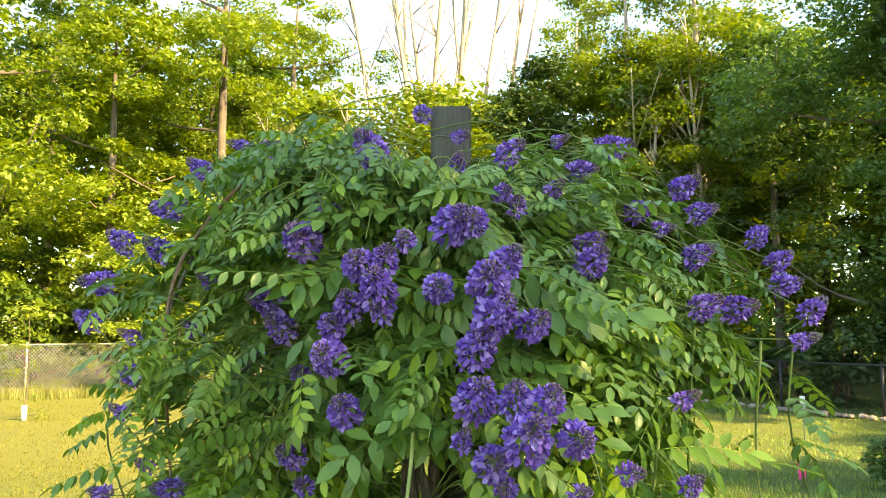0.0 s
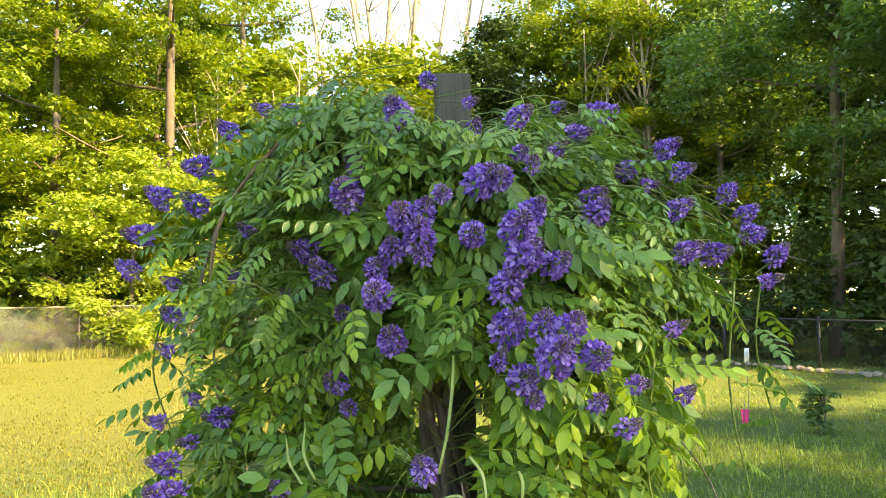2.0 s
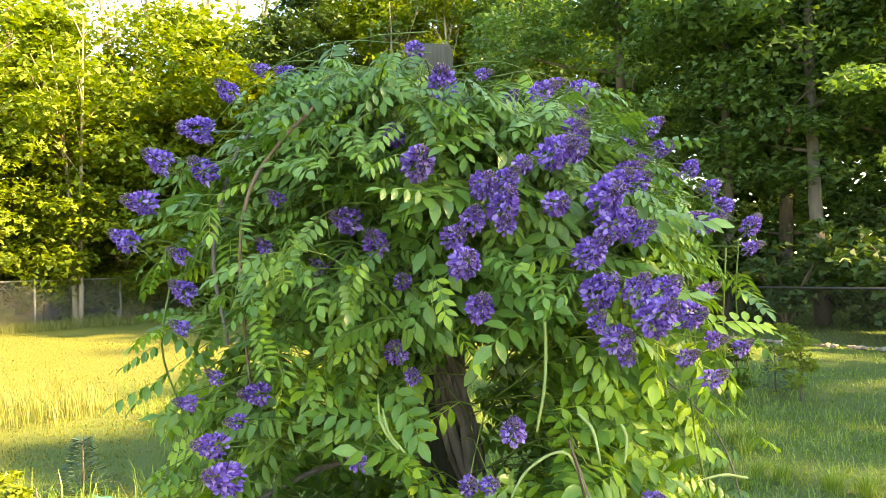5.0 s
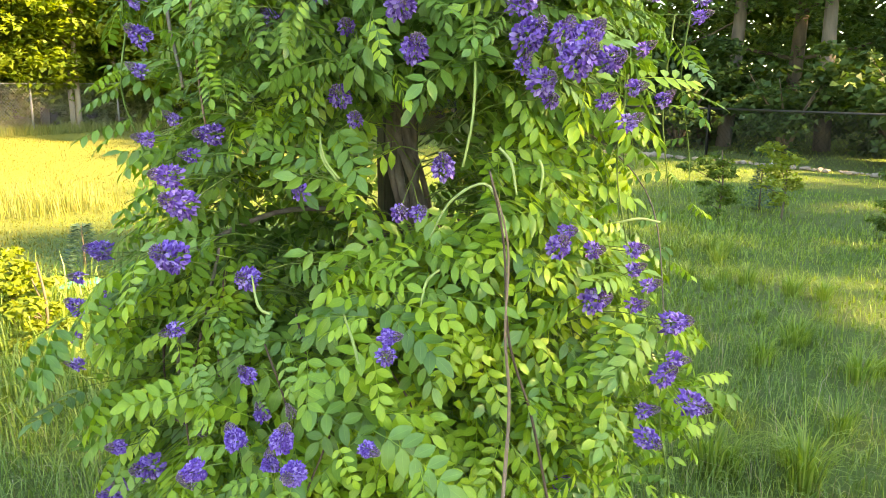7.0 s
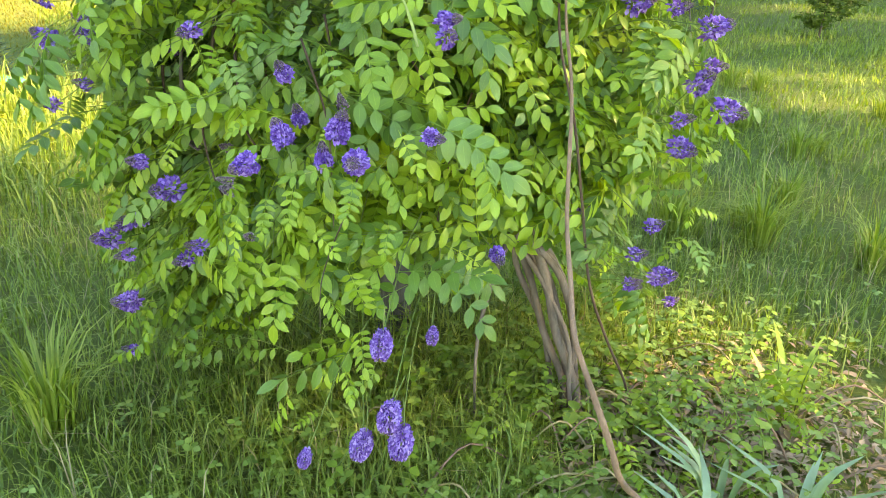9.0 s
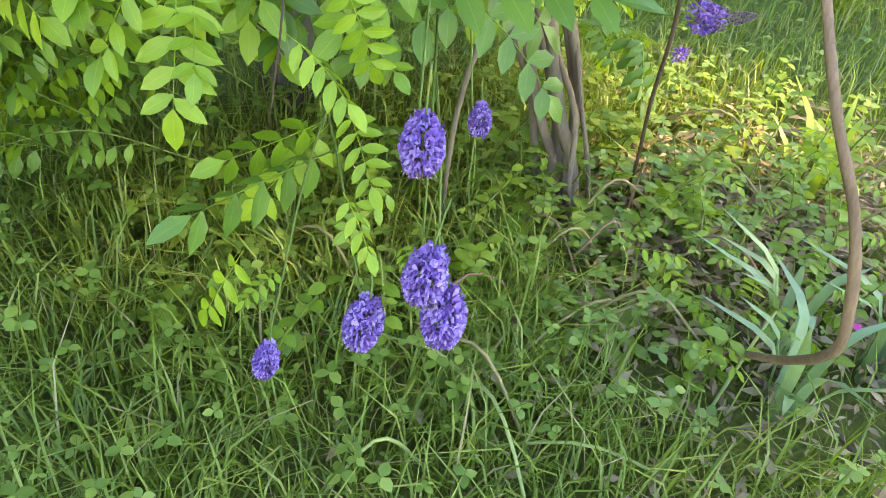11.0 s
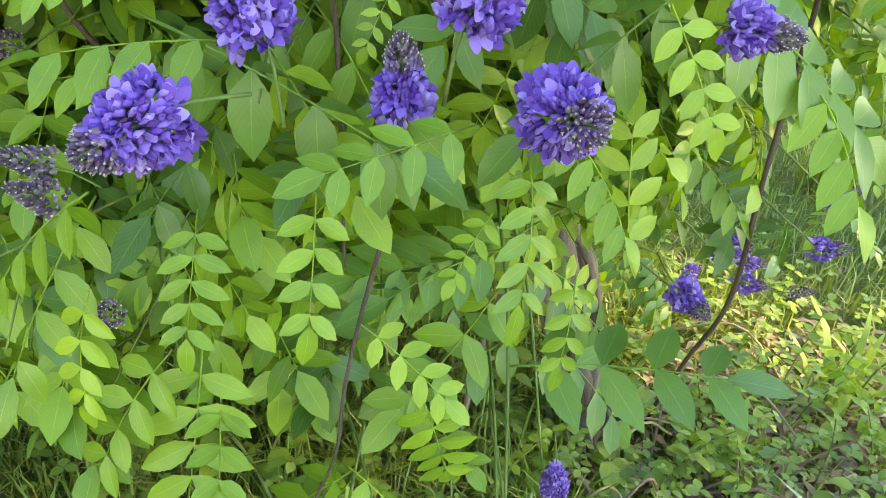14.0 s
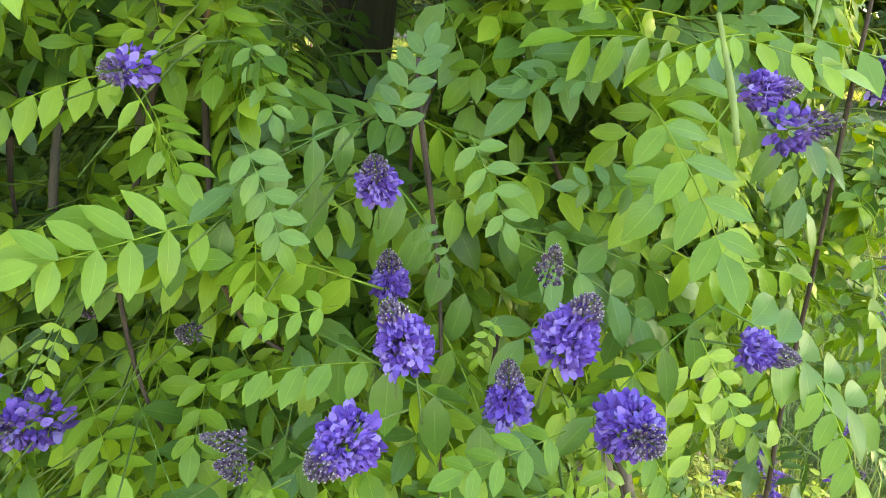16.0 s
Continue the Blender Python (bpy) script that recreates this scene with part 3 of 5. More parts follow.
SHOULDER_A = [
    (-0.611, -0.301, 1.594, 'S'), (-0.609, -0.336, 1.457, 'S'), (-0.601, -0.308, 1.523, 'M'), (-0.598, -0.423, 1.326, 'S'),
    (-0.558, -0.493, 1.261, 'M'), (-0.549, -0.361, 1.363, 'S'), (-0.536, -0.547, 1.217, 'L'), (-0.518, -0.493, 1.298, 'S'),
    (-0.478, -0.425, 1.333, 'M'), (-0.456, -0.402, 1.607, 'S'), (-0.353, -0.377, 1.566, 'S'), (-0.331, -0.624, 1.247, 'S'),
    (-0.268, -0.522, 1.607, 'M'), (-0.241, -0.553, 1.411, 'M'), (-0.227, -0.563, 1.536, 'S'), (-0.216, -0.577, 1.370, 'S'),
    (-0.167, -0.729, 1.216, 'S'), (-0.158, -0.657, 1.609, 'M'), (-0.156, -0.698, 1.564, 'L'), (-0.134, -0.739, 1.216, 'S'),
    (-0.133, -0.704, 1.494, 'M'), (-0.086, -0.714, 1.293, 'M'), (0.031, -0.795, 1.469, 'S'), (0.047, -0.773, 1.514, 'L'),
]
SHOULDER_B = [
    (0.049, -0.742, 1.577, 'L'), (0.066, -0.795, 1.438, 'M'), (0.080, -0.798, 1.408, 'S'), (0.094, -0.811, 1.519, 'M'),
    (0.107, -0.839, 1.474, 'L'), (0.124, -0.771, 1.609, 'M'), (0.131, -0.830, 1.516, 'M'), (0.164, -0.846, 1.474, 'M'),
    (0.170, -0.830, 1.408, 'S'), (0.212, -0.839, 1.374, 'S'), (0.233, -0.812, 1.429, 'S'), (0.315, -0.774, 1.411, 'S'),
    (0.348, -0.641, 1.503, 'S'), (0.596, -0.458, 1.583, 'S'),
]
SKIRT_LEFT = [
    (-0.814, -0.106, 0.778, 'S'), (-0.808, -0.124, 0.850, 'S'), (-0.795, -0.102, 0.915, 'M'), (-0.788, -0.134, 0.994, 'S'),
    (-0.744, -0.235, 0.504, 'M'), (-0.740, -0.121, 0.819, 'S'), (-0.740, -0.097, 1.047, 'M'), (-0.737, -0.143, 0.164, 'S'),
    (-0.727, -0.231, 0.339, 'M'), (-0.721, -0.287, 0.371, 'M'), (-0.720, -0.190, 0.964, 'S'), (-0.712, -0.306, 0.489, 'S'),
    (-0.708, -0.254, 0.536, 'S'), (-0.707, -0.177, 0.928, 'M'), (-0.695, -0.394, 0.602, 'S'), (-0.670, -0.287, 0.563, 'S'),
    (-0.652, 0.068, 0.547, 'S'), (-0.623, -0.577, 0.723, 'M'), (-0.612, -0.569, 0.579, 'S'), (-0.592, -0.648, 0.639, 'S'),
    (-0.563, -0.617, 0.998, 'S'), (-0.553, -0.645, 1.141, 'L'), (-0.429, -0.667, 1.098, 'M'),
]
SKIRT_RIGHT = [
    (-0.234, -0.913, 1.023, 'S'), (0.109, -0.790, 1.154, 'M'), (0.126, -0.793, 1.179, 'S'), (0.185, -0.784, 1.139, 'S'),
    (0.194, -0.779, 1.044, 'M'), (0.196, -0.865, 0.589, 'S'), (0.219, -0.629, 0.586, 'M'), (0.254, -0.832, 0.627, 'S'),
    (0.266, -0.773, 0.463, 'S'), (0.276, -0.775, 1.097, 'S'), (0.277, -0.787, 1.030, 'S'), (0.280, -0.768, 1.132, 'S'),
    (0.283, -0.842, 0.781, 'M'), (0.290, -0.823, 0.832, 'S'), (0.304, -0.785, 1.067, 'S'), (0.324, -0.817, 0.899, 'M'),
    (0.345, -0.808, 0.996, 'M'), (0.348, -0.822, 0.927, 'S'), (0.361, -0.860, 0.850, 'M'), (0.377, -0.720, 0.431, 'S'),
    (0.462, -0.641, 0.387, 'M'), (0.605, -0.525, 0.233, 'S'),
]
HANGING = [
    (-0.482, -0.927, 0.357, 'H'), (-0.386, -0.934, 0.362, 'H'), (-0.355, -0.954, 0.564, 'H'), (-0.348, -0.970, 0.436, 'H'),
    (-0.334, -0.985, 0.391, 'H'), (-0.242, -0.891, 0.518, 'H'),
]
CLOSE = [
    (-0.563, -0.265, 0.908, 'M'), (-0.559, -0.496, 0.775, 'B'), (-0.542, -0.769, 0.778, 'B', -0.75, -0.32, 0.58), (-0.541, -0.757, 0.790, 'B', -0.9, 0.29, 0.3),
    (-0.531, -0.870, 0.850, 'L', -0.93, -0.33, -0.17), (-0.521, -0.634, 0.806, 'B'), (-0.465, -0.824, 0.880, 'L', -0.33, 0.33, 0.88), (-0.441, -0.746, 0.956, 'M', -0.48, -0.45, 0.75),
    (-0.418, -0.741, 0.883, 'M', -0.27, -0.15, 0.95), (-0.413, -0.868, 0.854, 'M', -0.01, 0.19, 0.98), (-0.393, -0.891, 0.901, 'L', 0.21, -0.27, 0.94), (-0.387, -0.942, 0.861, 'L', -0.41, -0.87, 0.25),
    (-0.377, -0.851, 0.924, 'B', -0.31, -0.38, 0.87), (-0.266, -0.946, 0.886, 'M', 0.52, -0.85, 0.02), (-0.120, -0.888, 0.644, 'M', -0.07, -0.98, -0.21), (0.208, -0.850, 0.519, 'B'),
    (-0.515, -0.757, 0.690, 'B'), (-0.215, -0.875, 1.040, 'M', 0.75, -0.6, 0.2), (-0.668, -0.640, 0.800, 'M', -0.8, -0.5, 0.3),
]

ZONES = CROWN_A + CROWN_B + SHOULDER_A + SHOULDER_B + SKIRT_LEFT + SKIRT_RIGHT + HANGING + CLOSE
AXIS = np.array([-0.05, -0.22, 0.0])


def shell_radius(z, a):
    """How far the foliage reaches from its axis at height z, towards the angle a."""
    base = np.interp(z, (0.1, 0.3, 0.6, 0.9, 1.2, 1.42, 1.62, 1.76, 1.86, 1.93, 1.98), (0.54, 0.6, 0.62, 0.65, 0.55, 0.54, 0.56, 0.53, 0.44, 0.3, 0.12))
    base *= 1 + 0.14 * abs(math.cos(a)) * (1.3 if z > 1.4 else 0.8)
    return base * (1 + 0.05 * math.sin(3 * a + 4 * z) + 0.04 * math.sin(7 * a - 9 * z))


# single leaves on the near side: stalk end, leaf tip, whether young, and whether hung like a tent
LEAVES_A = [
    (-0.407, -0.911, 0.849, -0.486, -0.908, 0.837, 1, 0), (-0.385, -0.923, 0.837, -0.401, -0.97, 0.783, 1, 0),
    (-0.477, -0.769, 0.828, -0.54, -0.702, 0.819, 1, 1), (-0.537, -0.834, 0.81, -0.584, -0.784, 0.757, 1, 1),
    (-0.537, -0.816, 0.751, -0.567, -0.832, 0.69, 1, 0), (-0.491, -0.83, 0.789, -0.517, -0.871, 0.742, 1, 0),
    (-0.463, -0.883, 0.816, -0.488, -0.924, 0.769, 1, 0), (-0.46, -0.757, 0.655, -0.506, -0.83, 0.539, 1, 0),
    (-0.483, -0.765, 0.658, -0.563, -0.755, 0.573, 1, 0), (-0.386, -0.88, 0.67, -0.36, -0.908, 0.585, 1, 0),
    (-0.429, -0.876, 0.631, -0.398, -0.96, 0.618, 1, 1), 
]
LEAVES_B = [
    (-0.37, -0.895, 0.79, -0.409, -0.906, 0.768, 1, 0), (-0.441, -0.892, 0.747, -0.414, -0.946, 0.727, 1, 0),
    (-0.33, -0.923, 0.759, -0.345, -0.948, 0.705, 1, 0), (-0.429, -0.739, 0.976, -0.41, -0.734, 1.053, 0, 0),
    (-0.522, -0.715, 0.976, -0.506, -0.769, 0.917, 0, 0), (-0.556, -0.613, 0.988, -0.532, -0.685, 0.932, 1, 1),
    (-0.35, -0.878, 1.03, -0.363, -0.978, 0.967, 1, 0), (-0.324, -0.817, 1.03, -0.369, -0.776, 1.036, 0, 0),
    (-0.486, -0.786, 0.887, -0.547, -0.753, 0.876, 1, 0), (-0.465, -0.816, 0.859, -0.558, -0.767, 0.855, 1, 1),
    (-0.297, -0.865, 0.974, -0.356, -0.832, 0.968, 0, 0), (-0.315, -0.925, 0.896, -0.304, -0.973, 0.841, 1, 0),
]
LEAVES_C = [
    (-0.477, -0.621, 1.027, -0.477, -0.681, 0.983, 0, 0), (-0.391, -0.827, 0.881, -0.415, -0.833, 0.853, 1, 0),
    (-0.38, -0.76, 0.988, -0.375, -0.818, 0.931, 0, 0), (-0.598, -0.61, 0.823, -0.631, -0.619, 0.771, 1, 0),
    (-0.244, -0.865, 1.073, -0.337, -0.846, 1.065, 1, 1), (-0.425, -0.775, 0.933, -0.414, -0.798, 0.901, 0, 0),
    (-0.33, -0.89, 0.83, -0.3, -0.96, 0.79, 1, 1),
    (-0.193, -0.926, 0.863, -0.18, -1.03, 0.807, 1, 1), (-0.513, -0.757, 0.765, -0.599, -0.812, 0.705, 1, 1),
    (-0.496, -0.929, 0.492, -0.54, -0.923, 0.421, 1, 0),
]
LEAVES_D = [
    (-0.411, -0.931, 0.519, -0.411, -0.997, 0.494, 1, 1), 
    (-0.34, -0.82, 0.61, -0.35, -0.9, 0.59, 1, 0),
    (-0.45, -0.76, 0.63, -0.49, -0.84, 0.59, 1, 0), (-0.36, -0.85, 0.54, -0.38, -0.93, 0.51, 1, 0),
    (-0.34, -0.9, 0.48, -0.4, -0.92, 0.45, 1, 0), (-0.44, -0.88, 0.41, -0.49, -0.89, 0.4, 1, 0),
    (-0.34, -0.92, 0.43, -0.36, -0.96, 0.42, 1, 0), (0.03, -0.57, 0.64, -0.04, -0.69, 0.5, 1, 0),
    (-0.1, -0.67, 0.66, -0.13, -0.77, 0.54, 1, 0), (0.22, -0.6, 0.59, 0.23, -0.67, 0.56, 1, 0),
]
LEAVES_E = [
    (-0.46, -0.64, 0.9, -0.48, -0.62, 0.98, 0, 0), (-0.24, -0.83, 1.01, -0.24, -0.91, 0.93, 1, 0),
    (-0.51, -0.54, 0.96, -0.51, -0.59, 0.91, 1, 0), (-0.13, -0.83, 0.65, -0.14, -0.79, 0.78, 1, 0),
]

wisteria = thing("wisteria_vine", "climbing wisteria in violet bloom on a wooden post", "climbing plant")


def build_heads():
    r = np.random.default_rng(5)
    for i, (x, y, z, k, *lean) in enumerate(ZONES):
        out = unit(np.array([x, y, 0]) - AXIS)
        d = unit(out + np.array([0, 0, 0.45 if z > 1.2 else 0.3]) + r.uniform(-0.35, 0.35, 3))
        if k == 'H':
            d = unit(np.array([-0.36, -0.3, -0.88]) + r.uniform(-0.12, 0.12, 3))
        if k == 'B':
            d = unit(out + np.array([0, 0, 0.5]))
        if lean:
            d = unit(lean)
        size = HEAD_SIZE[k] * r.uniform(0.92, 1.08) * (0.68 if i >= len(ZONES) - len(CLOSE) and k != 'B' else 0.62 if k == 'H' and (x > -0.3 or x < -0.45) else 1.0)
        q = frame_of(d, (0, 0, 1.0) if k != 'H' else out)
        rot = Matrix(q.tolist()).to_4x4()
        spin = Matrix.Rotation(r.uniform(0, 6.28), 4, 'X')
        close = i >= len(ZONES) - len(CLOSE) and k in 'LMB'
        kind = HEADS['C' + k if close else k]
        meshes = kind[int(r.integers(len(kind)))]
        c = np.array([x, y, z]) - d * size * 0.45
        head = part("flower_head", meshes[0], wisteria, HEAD_LABEL[k])
        head.matrix_local = Matrix.Translation(c) @ rot @ spin @ Matrix.Diagonal((size * (1.12 if k == 'H' else 1.2 if i >= len(ZONES) - len(CLOSE) else 1.25), size * 0.95, size * 0.95, 1))
        for name, me, label in (("keel", meshes[1], "deep purple keel petals"), ("bud", meshes[2], "brown-mauve buds at the tip"), ("bud_tip", meshes[3], "pale downy bud tips"), ("stalk", meshes[4], "green flower stalk")):
            if me and len(me.vertices):
                part(name, me, head, label)


build_heads()


def build_stems():
    """Twisted woody stems round the post, roots in front of it, and long bare shoots."""
    foot = [(0.25, -0.63), (0.28, -0.58), (0.24, -0.59), (0.27, -0.62), (0.23, -0.56), (0.3, -0.6), (0.26, -0.57), (0.24, -0.65), (0.29, -0.64)]
    r = np.random.default_rng(17)
    for i, (fx, fy) in enumerate(foot):
        ph, turns = i * 1.3, (1.6, -1.4, 2.0, -1.7, 1.3, -2.2, 2.4, -1.2, 1.8)[i]
        line = [(fx + 0.01, fy - 0.01, -0.05), (fx + r.uniform(-0.02, 0.02), fy + 0.02, 0.1), (fx - 0.02 + r.uniform(-0.02, 0.02), fy + 0.05, 0.24), (fx - 0.06 + r.uniform(-0.02, 0.02), fy + 0.1 + r.uniform(-0.02, 0.02), 0.4)]
        for s in np.linspace(0, 1, 12):
            a = ph + turns * 2 * math.pi * s
            cx, cy = np.interp(s, (0, 0.27, 0.5, 0.63, 0.77, 1), (0.14, 0.04, -0.05, -0.05, -0.02, 0.0)), np.interp(s, (0, 0.27, 0.5, 0.63, 0.77, 1), (-0.46, -0.36, -0.29, -0.24, -0.12, 0.0))
            rr = np.interp(s, (0, 0.6, 0.8, 1), (0.03, 0.028, 0.06, 0.075)) + 0.008 * math.sin(7 * s + i)
            line.append((cx + rr * math.cos(a), cy + rr * math.sin(a), 0.52 + 1.4 * s))
        thick = (0.012, 0.011, 0.0095, 0.009, 0.008, 0.0075, 0.007, 0.006, 0.005)[i]
        part("woody_stem", tube(Mesh(), smooth_line(line, 70), [thick * 0.9, thick, thick, thick * 0.7], 7, 0.14), wisteria, "dark grey-brown twisted woody stem", VINE_BARK)
    limbs = [((0, -0.08, 1.75), (-0.22, -0.16, 1.9), (-0.45, -0.2, 1.86), (-0.54, -0.3, 1.62), (-0.52, -0.38, 1.42)),
             ((0.02, -0.06, 1.8), (0.2, -0.2, 1.92), (0.42, -0.3, 1.8), (0.6, -0.36, 1.66)),
             ((0, -0.1, 1.6), (0.1, -0.4, 1.68), (0.12, -0.62, 1.6), (0.12, -0.72, 1.48)),
             ((-0.05, -0.08, 1.5), (-0.25, -0.3, 1.6), (-0.4, -0.42, 1.5)),
             ((0.05, -0.05, 1.3), (0.3, -0.3, 1.35), (0.45, -0.5, 1.2), (0.4, -0.7, 0.9)),
             ((-0.05, -0.08, 1.1), (-0.35, -0.3, 1.15), (-0.6, -0.3, 1.0), (-0.68, -0.2, 0.7)),
             ((-0.02, -0.1, 1.05), (-0.2, -0.5, 1.1), (-0.3, -0.6, 0.95)),
             ((0.02, 0.05, 1.6), (0.1, 0.3, 1.7), (0.15, 0.42, 1.4)), ((-0.05, 0.05, 1.5), (-0.3, 0.2, 1.6), (-0.5, 0.2, 1.3)),
             ((-0.46, -0.42, 0.75), (-0.5, -0.46, 0.95), (-0.47, -0.5, 1.12)), ((-0.5, -0.3, 0.55), (-0.56, -0.4, 0.8), (-0.55, -0.42, 1.0)),
             ((0.08, -0.58, 0.55), (0.04, -0.56, 0.4), (0.012, -0.558, 0.244), (0.02, -0.55, 0.0))]
    twig = np.random.default_rng(23)
    for i in range(10):
        x, y, z = twig.uniform(-0.62, 0.3), twig.uniform(-0.8, -0.4), twig.uniform(0.75, 1.25)
        lean = twig.uniform(-0.07, 0.07, 4)
        limbs.append(((x, y, z), (x + lean[0], y + lean[1], z - 0.14), (x + lean[2], y + lean[3], z - 0.3)))
    limbs += [((-0.46, -0.5, 1.08), (-0.477, -0.543, 0.982), (-0.483, -0.574, 0.901), (-0.486, -0.598, 0.843), (-0.46, -0.63, 0.79), (-0.4, -0.66, 0.76)), ((-0.5, -0.51, 1.0), (-0.525, -0.534, 0.911), (-0.54, -0.549, 0.851), (-0.548, -0.563, 0.804), (-0.537, -0.607, 0.726), (-0.5, -0.64, 0.66)), ((-0.59, -0.38, 0.9), (-0.593, -0.393, 0.851), (-0.586, -0.433, 0.777)), ((-0.3, -0.74, 0.82), (-0.36, -0.799, 0.731), (-0.396, -0.828, 0.679), (-0.414, -0.845, 0.651), (-0.425, -0.857, 0.62), (-0.42, -0.82, 0.52))]
    for i, line in enumerate(limbs):
        wide = 0.3 if i == 1 else 0.4 if i == 4 else 1.0 if i < 12 else 0.3 if i < 22 else 0.45 if i < 25 else 0.24
        part("woody_branch", tube(Mesh(), smooth_line(line, 22), [0.008 * wide, 0.005 * wide, 0.003 * wide], 6, 0.15), wisteria, "thin dark brown branch", VINE_BARK if i < 12 else TWIG)
    line = [(-0.03, -0.8, 1.29), (-0.01, -0.84, 1.17), (-0.035, -0.9, 1.04), (-0.045, -0.95, 0.94), (-0.07, -1.0, 0.833), (-0.09, -1.04, 0.76), (-0.107, -1.09, 0.69), (-0.125, -1.14, 0.63), (-0.115, -1.185, 0.56), (-0.089, -1.208, 0.475), (-0.06, -1.209, 0.4), (0.06, -1.14, 0.25), (0.2, -1.04, 0.08), (0.26, -1.0, -0.02)]
    part("bare_shoot", tube(Mesh(), smooth_line(line, 70), [0.0014, 0.0032, 0.005, 0.0058], 7, 0.08), wisteria, "long bare reddish-brown shoot", TWIG_RED)
    line = [(-0.03, -0.8, 1.29), (-0.01, -0.82, 1.17), (0.0, -0.83, 1.0), (0.05, -0.82, 0.85), (0.09, -0.813, 0.683), (0.127, -0.811, 0.511), (0.235, -0.74, 0.328), (0.385, -0.65, 0.1), (0.42, -0.62, -0.02)]
    part("bare_shoot", tube(Mesh(), smooth_line(line, 60), [0.0018, 0.0024, 0.003, 0.0036], 7, 0.08), wisteria, "thin dark bare shoot", TWIG)
    line = [(0.36, -0.76, 0.05), (0.35, -0.84, 0.045), (0.31, -0.95, 0.035), (0.28, -1.06, 0.03), (0.27, -1.2, 0.02), (0.24, -1.32, 0.0)]
    part("bare_shoot", tube(Mesh(), smooth_line(line, 24), [0.0055, 0.004], 7, 0.08), wisteria, "bare brown shoot lying on the ground", TWIG)
    line = ((-0.358, -0.435, 1.861), (-0.424, -0.426, 1.79), (-0.477, -0.417, 1.704), (-0.496, -0.41, 1.592), (-0.489, -0.403, 1.428), (-0.478, -0.398, 1.306))
    part("bare_shoot", tube(Mesh(), smooth_line(line, 40), [0.0035, 0.004, 0.003, 0.002], 7, 0.1), wisteria, "long arching brown stem", TWIG_RED)
    shoots = [((-0.01, -0.72, 1.555), (-0.034, -0.725, 1.545), (-0.036, -0.736, 1.467), (-0.044, -0.75, 1.375), (-0.061, -0.75, 1.292)),
              ((-0.12, -0.75, 1.17), (-0.085, -0.76, 1.235), (-0.03, -0.785, 1.265), (0.0, -0.8, 1.2)),
              ((-0.284, -0.6, 1.345), (-0.284, -0.62, 1.3), (-0.262, -0.645, 1.26)),
              ((-0.299, -0.703, 1.34), (-0.292, -0.713, 1.304), (-0.271, -0.726, 1.274)),
              ((0.005, -0.835, 1.253), (0, -0.822, 1.303), (-0.018, -0.811, 1.329)),
              ((0.05, -0.827, 1.25), (0.057, -0.821, 1.288), (0.052, -0.815, 1.308)),
              ((-0.424, -0.797, 1.135), (-0.417, -0.81, 1.088), (-0.4, -0.818, 1.075)),
              ((-0.168, -0.865, 1.081), (-0.156, -0.859, 1.121), (-0.135, -0.861, 1.141)),
              ((0.254, -0.714, 1.172), (0.301, -0.726, 1.181), (0.34, -0.739, 1.175)),
              ((-0.292, -0.87, 1.083), (-0.28, -0.884, 1.038), (-0.274, -0.893, 1.007))]
    for line in shoots:
        part("young_shoot", tube(Mesh(), smooth_line(line, 18), [0.0014, 0.0026, 0.0022], 6, 0.2), wisteria, "pale green downy young shoot", SHOOT)


build_stems()
CAMERA_SIDE = np.array([(-0.53, -1.1, 0.8), (-0.56, -1.1, 0.9), (-0.62, -1.13, 0.99), (-0.68, -1.15, 1.05), (-0.72, -1.15, 1.08), (-0.66, -1.3, 0.95), (-0.6, -1.2, 0.88)])


# hollows in the foliage, through which the foot of the stems and the post can be seen
SIGHT = [(np.array(a), np.array(b), w) for a, b, w in (((-0.54, -1.1, 0.82), (0.22, -0.6, 0.22), 0.14), ((-0.72, -1.15, 1.08), (0.0, 0.0, 1.22), 0.085), ((-0.72, -1.15, 1.08), (0.0, 0.0, 1.06), 0.06), ((-0.72, -1.15, 1.08), (-0.3, -0.2, 1.25), 0.09), ((-0.15, -1.84, 1.56), (-0.05, -0.28, 1.28), 0.065), ((-0.15, -1.84, 1.56), (-0.03, -0.28, 1.17), 0.07), ((-0.03, -1.89, 1.59), (-0.02, -0.28, 1.3), 0.05), ((-0.64, -1.9, 1.56), (-0.05, -0.28, 1.28), 0.055), ((-0.64, -1.9, 1.56), (-0.02, -0.3, 1.14), 0.05), ((-0.48, -2.0, 1.44), (-0.05, -0.28, 1.26), 0.05), ((-0.54, -1.1, 0.82), (-0.425, -0.49, 0.05), 0.11), ((-0.54, -1.1, 0.82), (-0.31, -0.54, 0.05), 0.09), ((-0.54, -1.1, 0.82), (-0.43, -0.66, 0.05), 0.11), ((-0.54, -1.1, 0.82), (-0.51, -0.6, 0.05), 0.11))]


def kept(p):
    """Leaves leave free the view of the stems, the hollow under the skirt and the way round the plant."""
    x, y, z = p
    if np.min(np.linalg.norm(CAMERA_SIDE - p, axis=1)) < 0.2:
        return False
    if z < 0.42 and y < -0.3 and x < 0.25:
        return False
    if z > 2.0 or (z > 1.91 and abs(x) < 0.14 and -0.6 < y < 0.12):
        return False
    if z < 0.55 and y < -0.4 and -0.05 < x < 0.42:
        return False
    for a, b, wide in SIGHT:
        s = np.clip((p - a) @ (b - a) / ((b - a) @ (b - a)), 0.1, 0.95)
        if np.linalg.norm(a + s * (b - a) - p) < wide:
            return False
    if z < 0.55 and y < -0.45 and x < -0.2:
        return False
    return z > 0.12


